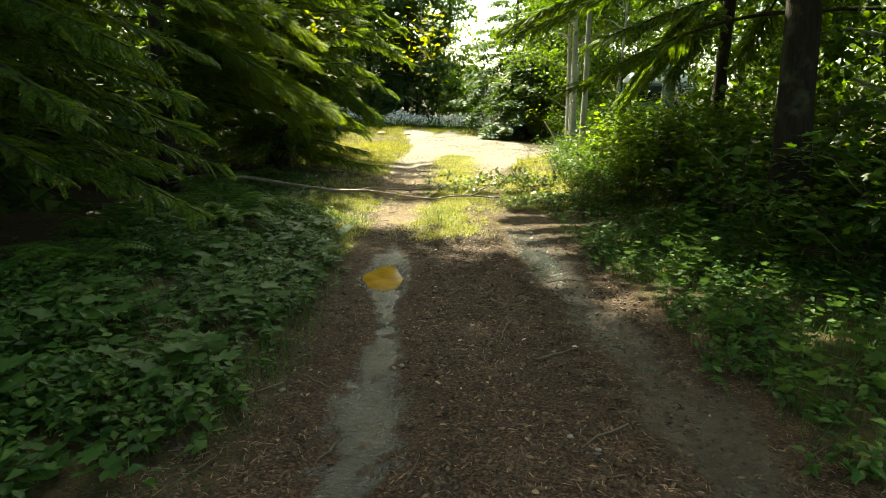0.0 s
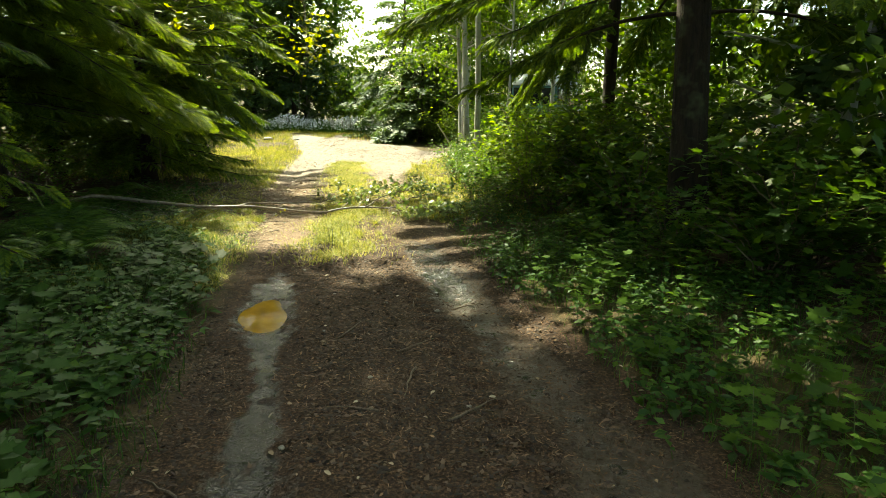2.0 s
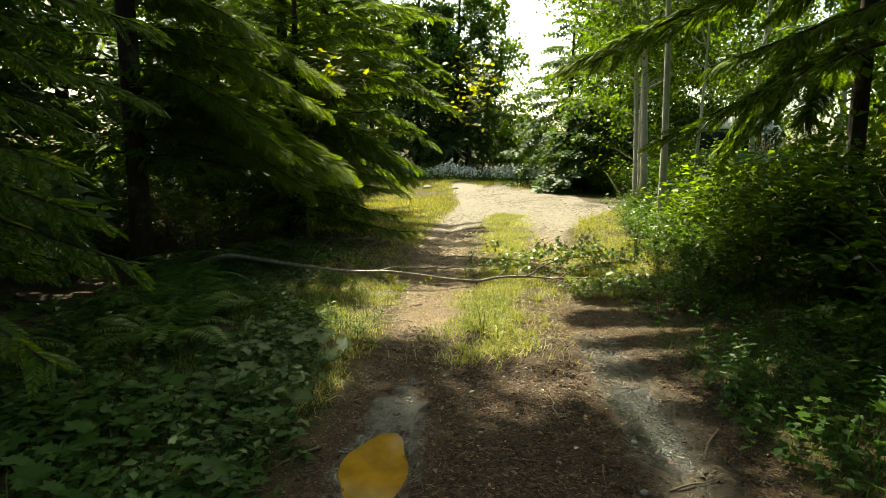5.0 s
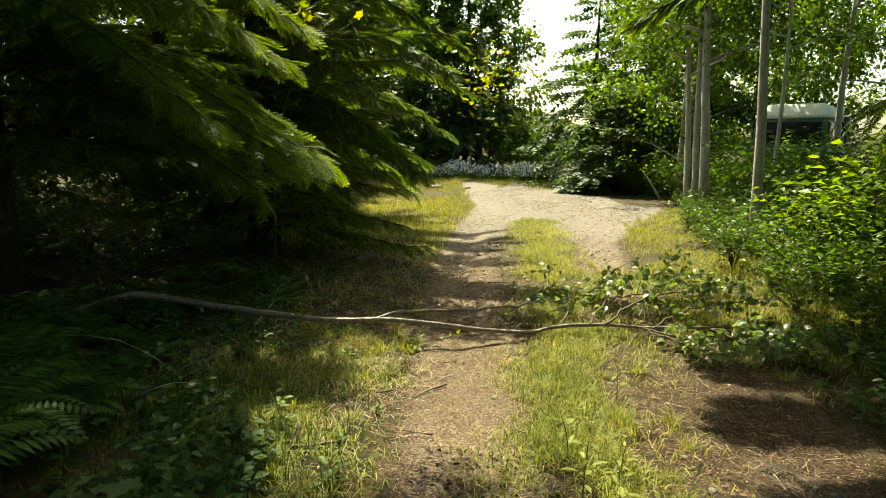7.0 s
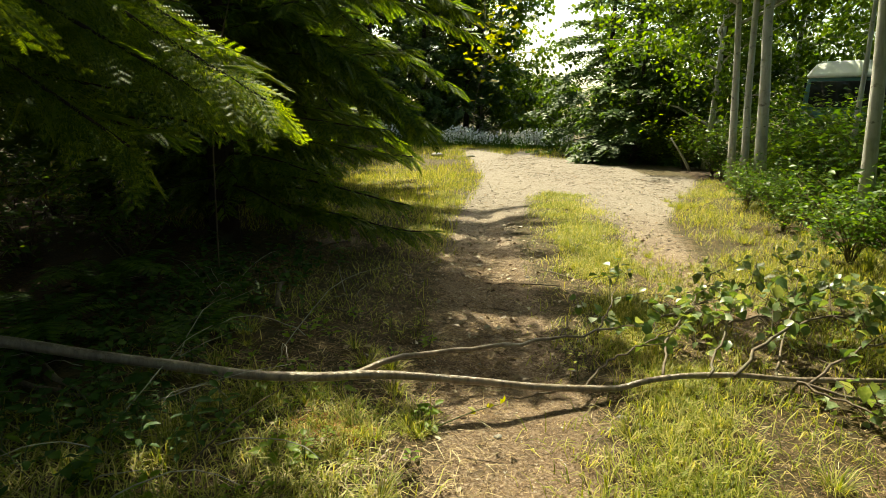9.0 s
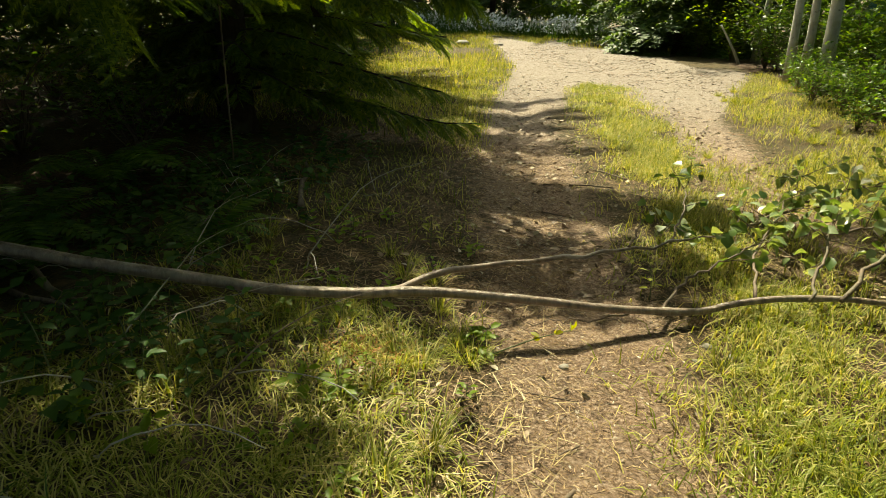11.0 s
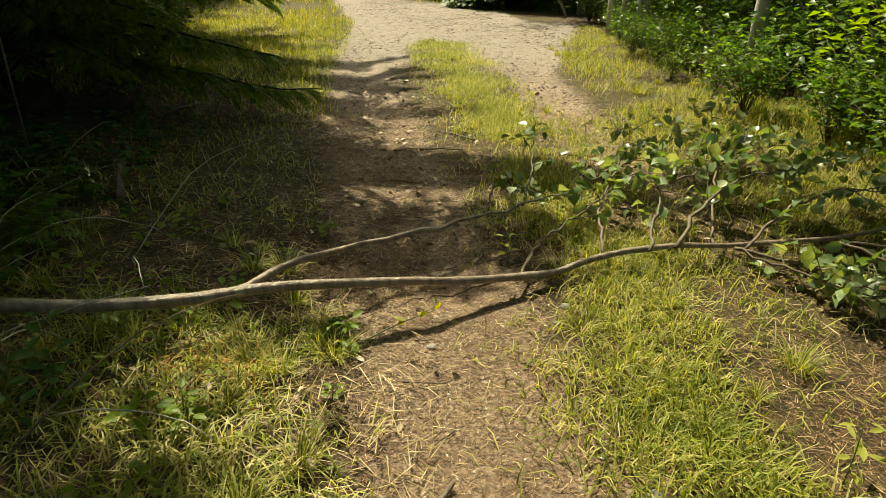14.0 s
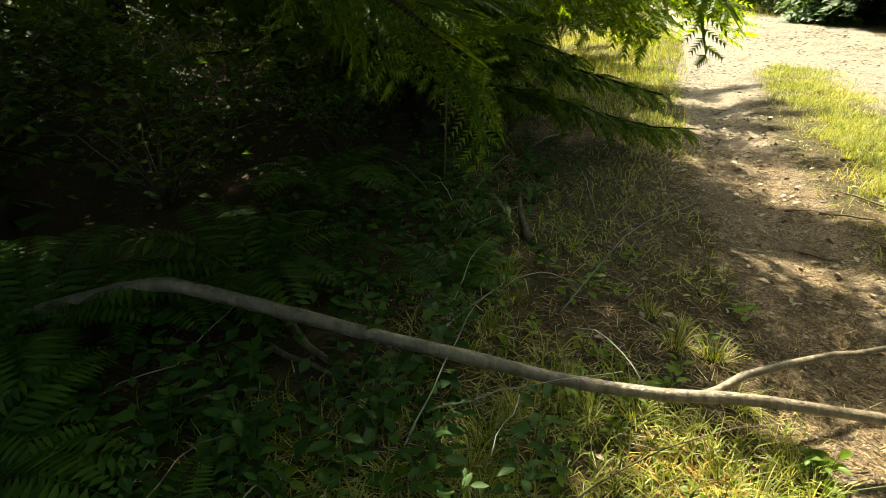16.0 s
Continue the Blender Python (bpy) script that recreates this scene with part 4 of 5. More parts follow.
def grass(name, n, x0, x1, y0, y1, weight, length, label, seed, mat=GRASS, width=0.005, lie=0.5, blade=BLADE):
    """Single blades, thick where weight(x, y) is near 1."""
    g = R(seed)
    x, y = g.uniform(x0, x1, n * 8), g.uniform(y0, y1, n * 8)
    keep = g.uniform(size=n * 8) < weight(x, y)
    x, y = x[keep][:n], y[keep][:n]
    n = len(x)
    P = np.stack([x, y, ground_height(x, y) - 0.005], -1)
    az = g.uniform(0, 2 * np.pi, n)
    li = g.uniform(0.1, 1.0, n) ** 1.2 * lie * 2
    D = np.stack([np.cos(az) * li, np.sin(az) * li, np.ones(n)], -1)
    L = length * g.uniform(0.4, 1.3, n)
    N = np.stack([-np.cos(az), -np.sin(az), li], -1) + g.normal(0, 0.2, (n, 3))
    ob = part(name, scatter(blade, P, D, N, L, np.full(n, width)), mat)
    return tagged(ob, label, "grass", kind="stuff")


def tufts(x, y, f, seed):
    return np.clip(0.45 + 0.6 * bumps(x, y, f, seed) + 0.3 * bumps(x, y, 3.1 * f, seed + 40), 0.04, 1)


def bare(x, y):
    return np.clip(1.0 - 1.3 * sand_cover(x, y), 0, 1)


grass("mid_grass", 36000, -1.3, 0.9, 7.2, 20, lambda x, y: hump(x + 0.42 - 0.02 * (y - 9) + 0.08 * np.clip(y - 13, 0, 9), 0.40) * np.clip((y - 7.2) / 0.8, 0, 1) * tufts(x, y, 3.5, 21), 0.11, "sunlit grass strip between the two wheel tracks", 301, width=0.0058, lie=0.9)
grass("verge_grass", 24000, -3.8, -1.4, 6, 19, lambda x, y: np.clip((rut_left(y) - 0.36 - x) / 0.3, 0, 1) * tufts(x, y, 3.0, 22) ** 1.7 * np.clip((x + 4.2) / 1.6, 0, 1) * np.clip(1.2 - 1.02 * np.clip((y - 10.2) / 0.4, 0, 1) * np.clip((-1.45 - x) / 0.3, 0, 1) * (y < 15), 0, 1), 0.11, "dry and green grass on the verge", 302, width=0.0058, lie=1.2)
grass("verge_grass", 12000, 0.1, 2.6, 10.3, 14.5, lambda x, y: np.clip(1.15 - 0.9 * hump(x - rut_right(y), 0.4), 0, 1) * tufts(x, y, 2.2, 28), 0.13, "yellow sunlit grass below the fallen leaves", 308, width=0.0055, lie=1.0)
grass("verge_grass", 20000, 0.9, 3.6, 9.5, 24, lambda x, y: np.clip((x - rut_right(y) - 0.35) / 0.3, 0, 1) * bare(x, y) * tufts(x, y, 2.5, 23), 0.14, "tall sunlit grass below the bushes", 303, lie=0.7)
grass("meadow_grass", 38000, -14, -1.8, 15, 44, lambda x, y: bare(x, y) * tufts(x, y, 1.5, 24), 0.16, "bright meadow grass in full sun", 304, width=0.012, blade=SLIVER)
grass("meadow_grass", 24000, -6.5, -1.9, 13.8, 24, lambda x, y: bare(x, y) * (0.35 + 0.65 * tufts(x, y, 2.0, 29)), 0.10, "bright meadow grass in full sun", 309, width=0.010, blade=SLIVER, lie=1.0)
grass("meadow_grass", 9000, -6, 4, 30, 46, lambda x, y: bare(x, y) * tufts(x, y, 1.5, 25), 0.22, "bright meadow grass in full sun", 305, width=0.014, blade=SLIVER)
grass("shade_grass", 8000, -3.0, -0.9, 1.5, 9, lambda x, y: np.clip((rut_left(y) - 0.42 - x) / 0.3, 0, 1) * tufts(x, y, 2.5, 26), 0.16, "thin shaded grass among the herbs", 306, HERB)
grass("shade_grass", 8000, 1.2, 3.6, 1.5, 9.5, lambda x, y: np.clip((x - rut_right(y) - 0.45) / 0.3, 0, 1) * tufts(x, y, 2.5, 27), 0.16, "thin shaded grass among the herbs", 307, HERB)


def herbs(name, n, x0, x1, y0, y1, weight, leaf, height, label, seed, template=LEAFLET, mat=HERB, wide=0.6):
    """Low leafy plants: each a stem with a few whorls of leaves."""
    g = R(seed)
    x, y = g.uniform(x0, x1, n * 3), g.uniform(y0, y1, n * 3)
    keep = g.uniform(size=n * 3) < weight(x, y)
    x, y = x[keep][:n], y[keep][:n]
    n = len(x)
    h = height * g.uniform(0.4, 1.2, n)
    P, D, N, L = [], [], [], []
    z = ground_height(x, y)
    lean = g.normal(0, 0.25, (n, 2))
    for k in range(7):
        q = 0.35 + 0.65 * (k // 2) / 3.0
        az = k * 2.4 + g.uniform(0, 6.28, n)
        P.append(np.stack([x + lean[:, 0] * h * q, y + lean[:, 1] * h * q, z + h * q], -1))
        D.append(np.stack([np.cos(az), np.sin(az), g.uniform(-0.35, 0.35, n)], -1))
        N.append(np.array((0, 0, 1)) + g.normal(0, 0.25, (n, 3)))
        L.append(leaf * g.uniform(0.5, 1.25, n) * (1.15 - 0.35 * q))
    P, D, N, L = (np.concatenate(a) for a in (P, D, N, L))
    stems = scatter(SLIVER, np.stack([x, y, z], -1), np.stack([lean[:, 0], lean[:, 1], np.ones(n)], -1), g.normal(0, 1, (n, 3)), h, 0.006)
    ob = part(name, join([scatter(template, P, D, N, L, L * wide), stems]), mat)
    return tagged(ob, label, "herbs", kind="stuff")


herbs("herbs", 2300, -4.2, -1.0, 1.6, 8.6, lambda x, y: np.clip(left_of(x, y) / 0.3 + 0.6, 0, 1) * tufts(x, y, 2.2, 31), 0.085, 0.22, "low leafy herbs covering the shaded bank", 401)
herbs("herbs", 520, -4.6, -2.8, 7.5, 13, lambda x, y: np.clip(left_of(x, y) / 0.4 + 0.6, 0, 1) * tufts(x, y, 2.2, 32), 0.085, 0.20, "dark leafy herbs under the firs", 402)
herbs("herbs", 2000, 1.3, 4.4, 1.6, 11, lambda x, y: np.clip((right_of(x, y) + 0.55) / 0.4, 0, 1) * tufts(x, y, 2.2, 33), 0.085, 0.24, "low leafy herbs at the foot of the bushes", 403)


def make_plants(name, places, height, leaf, count, template, mat, wide, label, group, seed):
    """Single leafy plants: four of them built, the rest copied, turned and scaled."""
    g = R(seed)
    made = []
    for k, (x, y, s) in enumerate(places):
        m = pose(x, y, float(ground_height(x, y)) - 0.004, 0, 0, g.uniform(0, 360)) @ Matrix.Scale(s, 4)
        if k < 4:
            t = holder(name, m, label, "plant", group)
            q = np.linspace(0, 1, 6)
            c = np.stack([g.normal(0, 0.12) * height * q ** 2, g.normal(0, 0.12) * height * q ** 2, height * q], -1)
            part("stem", tube(c, 0.0035 - 0.002 * q, 4), STEM, t)
            for n in range(count):
                f = 0.3 + 0.7 * n / (count - 1)
                az = n * 2.4 + g.normal(0, 0.3)
                p = np.array([np.interp(f, q, c[:, i]) for i in range(3)])
                d = np.array((math.cos(az), math.sin(az), g.uniform(-0.2, 0.35)))
                L = leaf * g.uniform(0.7, 1.2) * (1.15 - 0.4 * f)
                p2 = p + unit(d) * L * 0.35
                stalk = tube([p, p2], (0.0016, 0.001), 3)
                part("leaf", join([scatter(template, p2[None], d[None], np.array([[0, 0, 1.0]]) + g.normal(0, 0.2, (1, 3)), L, L * wide), stalk]), mat, t)
            made.append(t)
        else:
            c = copy_thing(made[k % 4], m)
            c.matrix_basis = m
    return made


def spots(n, x0, x1, y0, y1, keep, seed, low=0.7, high=1.25):
    g, out = R(seed), []
    while len(out) < n:
        x, y = g.uniform(x0, x1), g.uniform(y0, y1)
        if keep(x, y):
            out.append((x, y, g.uniform(low, high)))
    return out


make_plants("broad_leaf_plant", spots(80, -2.7, -1.15, 1.8, 7.5, lambda x, y: rut_left(y) - 0.55 - x > 0, 404), 0.20, 0.16, 6, LOBED, HERB, 1.15, "low plant with broad dark green lobed leaves", "plants on the shaded bank", 420)
make_plants("lobed_plant", spots(80, 1.7, 4.0, 2.0, 7.5, lambda x, y: right_of(x, y) > -0.2, 405), 0.36, 0.14, 8, LOBED, SHRUB, 1.1, "shaded plant with lobed green leaves beside the track", "plants on the shaded bank", 421)
make_plants("verge_plant", spots(70, -3.2, -1.6, 8.0, 11.5, lambda x, y: rut_left(y) - 0.42 - x > 0, 406), 0.10, 0.06, 7, OVAL, SHRUB_SUNLIT, 0.6, "small green plant among the dry grass", "plants on the verge", 422)
make_plants("bank_plant", spots(24, -3.5, -2.5, 9.2, 9.95, lambda x, y: True, 407), 0.20, 0.065, 9, OVAL, HERB, 0.5, "fresh green leafy plant below the fallen pole", "plants on the verge", 423)
make_plants("track_weed", [(-0.45, 8.15, 1.3), (-0.3, 8.0, 1.1), (-0.5, 8.5, 1.2), (-0.25, 8.35, 1.0), (-0.38, 8.9, 0.9), (-0.12, 9.45, 1.0), (-0.9, 10.9, 0.9), (-0.95, 11.25, 0.8), (-2.1, 11.2, 0.9), (-1.95, 11.45, 0.7)], 0.24, 0.07, 9, OVAL, GRASS, 0.38, "sunlit yellow-green weed between the wheel tracks", "plants on the verge", 424)


def make_tufts(places, seed):
    """Single tufts of taller grass."""
    g = R(seed)
    meshes = []
    for k in range(4):
        n = 90
        az, li = g.uniform(0, 6.28, n), g.uniform(0.1, 1.5, n)
        D = np.stack([np.cos(az) * li, np.sin(az) * li, np.ones(n)], -1)
        P = np.stack([np.cos(az) * 0.09 * g.uniform(0, 1, n), np.sin(az) * 0.07 * g.uniform(0, 1, n), 0 * az - 0.005], -1)
        meshes.append(mesh_of("grass_tuft", *scatter(BLADE, P, D, np.stack([-np.cos(az), -np.sin(az), li], -1), 0.19 * g.uniform(0.4, 1.3, n), 0.006), GRASS))
    for k, (x, y, s) in enumerate(places):
        ob = new("grass_tuft", meshes[k % 4])
        ob.matrix_basis = pose(x, y, float(ground_height(x, y)), 0, 0, g.uniform(0, 360)) @ Matrix.Scale(s, 4)
        tagged(ob, "tuft of taller green grass on the track", "grass tuft", "grass tufts")


make_tufts(spots(45, -0.85, 0.25, 7.8, 16, lambda x, y: True, 430, 0.4, 0.75) + spots(50, -3.0, -1.65, 7.5, 11, lambda x, y: True, 431, 0.4, 0.8) + spots(30, 1.1, 2.4, 10, 20, lambda x, y: x > rut_right(y) + 0.5, 432, 0.6, 1.1), 433)

# the white flowers at the far side of the meadow
r = R(450)
n = 5200
fx = r.uniform(-9.5, 0.8, n)
fy = 39.0 + r.uniform(-1.2, 1.2, n) - 0.15 * (fx + 5)
keep = r.uniform(size=n) < np.clip(0.45 + 0.6 * bumps(fx, fy, 2.2, 41), 0.05, 1)
fx, fy = fx[keep], fy[keep]
fz = ground_height(fx, fy) + r.uniform(0.25, 1.05, len(fx)) * np.clip(0.75 + 0.3 * bumps(fx, fy, 1.2, 42), 0.3, 1.2)
tagged(part("white_flowers", scatter(OVAL, np.stack([fx, fy, fz], -1), r.normal(0, 1, (len(fx), 3)), r.normal(0, 1, (len(fx), 3)), 0.11, 0.10), FLOWER), "row of tall white flowers beyond the meadow", "flowers", kind="stuff")
grass("flower_stems", 4500, -9.5, 0.8, 37.6, 41, lambda x, y: 0.8 + 0 * x, 0.7, "tall green stems below the white flowers", 451, HERB, width=0.03, lie=0.2, blade=SLIVER)

# litter on the track
def litter(name, n, x0, x1, y0, y1, weight, length, width, template, mat, label, seed, lift=0.004, tilt=0.15):
    g = R(seed)
    x, y = g.uniform(x0, x1, n * 3), g.uniform(y0, y1, n * 3)
    keep = g.uniform(size=n * 3) < weight(x, y)
    x, y = x[keep][:n], y[keep][:n]
    n = len(x)
    az = g.uniform(0, 2 * np.pi, n)
    D = np.stack([np.cos(az), np.sin(az), g.normal(0, tilt, n)], -1)
    N = np.array((0, 0, 1)) + g.normal(0, 2 * tilt, (n, 3))
    L = length * g.uniform(0.5, 1.4, n)
    ob = part(name, scatter(template, np.stack([x, y, ground_height(x, y) + lift], -1), D, N, L, np.full(n, width) if width < 0.02 else L * width), mat)
    return tagged(ob, label, "litter", kind="stuff")


dry = lambda x, y: np.clip(1 - 1.5 * wet_cover(x, y), 0, 1)
litter("needle_litter", 85000, -2.6, 1.6, 8.2, 14.5, lambda x, y: 0.25 + 0.75 * tufts(x, y, 2.0, 51), 0.045, 0.0034, SLIVER, LITTER, "brown needles and straw strewn on the earth", 501)
litter("needle_litter", 26000, -1.4, 1.9, 1.4, 8.4, lambda x, y: dry(x, y) * tufts(x, y, 2.0, 52), 0.05, 0.006, SLIVER, DARK_LITTER, "dark needles and bark bits on the damp earth", 502)
litter("fallen_leaves", 260, -2.2, 1.8, 1.5, 14, lambda x, y: 0.3 + 0 * x, 0.038, 0.55, OVAL, DEAD_LEAF, "dry brown leaves lying on the track", 503, 0.01)
litter("bark_bits", 2600, -1.2, 1.5, 1.4, 8.4, dry, 0.035, 0.45, DIAMOND, DARK_LITTER, "brown chips of bark on the damp earth", 504, 0.008, 0.25)
litter("fallen_leaves", 400, -4.4, -1.7, 8, 15, lambda x, y: 0.5 + 0 * x, 0.034, 0.5, OVAL, DEAD_LEAF, "dead leaves under the firs", 505, 0.012)


litter("soil_clods", 9000, -1.3, 1.5, 1.3, 8.6, dry, 0.021, 0.9, CLOD, DARK_SOIL, "dark crumbs of soil and bark on the track", 506, 0.0, 0.3)
litter("gravel", 5000, -2.6, 1.8, 8.5, 20, lambda x, y: 0.15 + sand_cover(x, y), 0.009, 0.9, CLOD, GRIT, "small pale stones in the sandy track", 507, 0.0, 0.2)


# real litter, with extra dark bits painting the dappled shade on the road
litter("far_debris", 9000, -4.5, 3.2, 13.5, 33, lambda x, y: sand_cover(x, y) * (0.15 + 0.85 * tufts(x, y, 1.2, 53)), 0.07, 0.30, DIAMOND, DARK_LITTER, "dark bits of bark and leaves on the sandy road, thickened for dappled shade", 511, 0.006, 0.1)
litter("dead_bracken", 380, -2.35, -1.85, 9.75, 10.2, lambda x, y: np.exp(-((x + 2.1) ** 2 + (y - 9.98) ** 2) / 0.02), 0.07, 0.005, SLIVER, RUST, "rusty brown clump of dead bracken", 508, 0.03, 0.6)
litter("pale_leaves", 16, -2.3, -1.75, 9.5, 9.9, lambda x, y: 0.8 + 0 * x, 0.05, 0.55, OVAL, DEAD_LEAF, "curled pale dead leaves in the grass", 509, 0.035, 0.5)


def make_twigs(n, seed):
    """Loose sticks on the track and under the firs."""
    g = R(seed)
    meshes = []
    for k in range(5):
        s = np.linspace(0, 1, 6)
        c = np.stack([s - 0.5, np.cumsum(g.normal(0, 0.03, 6)), 0.02 * np.sin(3 * s)], -1)
        meshes.append(mesh_of("twig", *tube(c, 0.018 * (1.1 - s) + 0.004, 5, 0.1, g), TWIG))
    for k in range(n):
        x, y = g.uniform(-4.2, 1.2), g.uniform(2, 14)
        if k % 3:
            x = g.uniform(-1.9, 1.4)
        s = g.uniform(0.12, 0.45) if x > -1.9 else g.uniform(0.4, 1.3)
        ob = new("twig", meshes[k % 5])
        ob.matrix_basis = pose(x, y, float(ground_height(x, y)) + 0.012 * s + 0.004, 0, 0, g.uniform(0, 360)) @ Matrix.Scale(s, 4)
        tagged(ob, "thin dry brown twig lying on the ground", "twig", "twigs on the ground")


litter("straw", 1500, -3.3, -1.35, 8.6, 10.9, lambda x, y: tufts(x, y, 2.6, 54), 0.14, 0.0042, SLIVER, STRAW, "pale dry straw lying on the verge", 513, 0.02, 0.22)
litter("straw", 350, -0.9, 1.0, 8.6, 11.5, lambda x, y: tufts(x, y, 2.6, 55), 0.12, 0.0042, SLIVER, STRAW, "pale dry straw among the grass", 514, 0.02, 0.2)
litter("fallen_leaves", 900, -2.6, 0.6, 10.8, 16, lambda x, y: 0.25 + 0.75 * sand_cover(x, y), 0.048, 0.6, OVAL, DEAD_LEAF, "dry grey-brown leaves strewn on the shaded track", 515, 0.012, 0.25)
litter("brown_needles", 9000, 0.5, 2.2, 7.2, 10.6, lambda x, y: 0.3 + 0.7 * tufts(x, y, 2.0, 56), 0.06, 0.005, SLIVER, DARK_LITTER, "red-brown needles carpeting the rut's edge", 516)
litter("brown_needles", 16000, -3.6, -1.3, 10.3, 14.5, lambda x, y: tufts(x, y, 1.6, 57), 0.075, 0.0048, SLIVER, LITTER, "brown needles and dead grass in the firs' shade", 517, 0.006, 0.2)
make_twigs(90, 510)


def make_dead_stems(n, seed):
    """Thin dead stems and arching bramble canes under the firs."""
    g = R(seed)
    for k in range(n):
        x, y = g.uniform(-4.3, -2.5), g.uniform(8.6, 12.6)
        ln, az, rise = g.uniform(0.25, 0.8), g.uniform(0, 6.28), g.uniform(0.25, 1.2)
        s = np.linspace(0, 1, 8)
        c = np.stack([math.cos(az) * ln * s, math.sin(az) * ln * s, ln * (rise * s - 0.55 * rise * s ** 2) - 0.01], -1)
        c[1:] += np.cumsum(g.normal(0, 0.008, (7, 3)), 0)
        c[:, 2] = np.maximum(c[:, 2], -0.01)
        ob = part("dead_stem", tube(c, 0.0035 - 0.0025 * s, 5), PALE_WOOD if k % 3 else TWIG)
        ob.matrix_basis = pose(x, y, float(ground_height(x, y)))
        tagged(ob, "thin dry stem standing among the dark undergrowth", "stem", "dead stems under the firs")


make_dead_stems(64, 512)


def make_stones(places, seed):
    g = R(seed)
    for x, y, s in places:
        bm = bmesh.new()
        bmesh.ops.create_icosphere(bm, subdivisions=2, radius=0.5)
        o = Vector(g.uniform(0, 50, 3))
        for v in bm.verts:
            v.co *= 1 + 0.35 * noise.noise(v.co * 1.7 + o)
            v.co.z *= 0.5
        me = bpy.data.meshes.new("stone")
        bm.to_mesh(me)
        bm.free()
        me.materials.append(STONE)
        me.shade_smooth()
        ob = new("stone", me)
        ob.matrix_basis = pose(x, y, float(ground_height(x, y)) + 0.08 * s, 0, 0, g.uniform(0, 360)) @ Matrix.Scale(s, 4)
        tagged(ob, "pale grey stone half sunk in the ground", "stone", "stones on the track")


g = R(520)
make_stones([(-4.9, 30.5, 0.5), (-3.6, 30.9, 0.3), (-0.72, 9.42, 0.05), (-0.95, 9.35, 0.05), (-0.62, 10.42, 0.045), (-0.7, 10.5, 0.05), (-0.78, 10.36, 0.035)] + [(g.uniform(-1.7, 1.0), g.uniform(2.5, 14), g.uniform(0.02, 0.05)) for _ in range(40)], 521)


# ---- the fallen sapling across the track ----
def bezier_line(points, n=24, passes=2):
    """A smooth line through the points."""
    P = np.asarray(points, float)
    d = np.concatenate([[0], np.cumsum(np.linalg.norm(np.diff(P, axis=0), axis=1))])
    Q = np.linspace(0, d[-1], n)
    L = np.stack([np.interp(Q, d, P[:, k]) for k in range(3)], -1)
    for _ in range(passes):
        L[1:-1] = 0.25 * L[:-2] + 0.5 * L[1:-1] + 0.25 * L[2:]
    return L


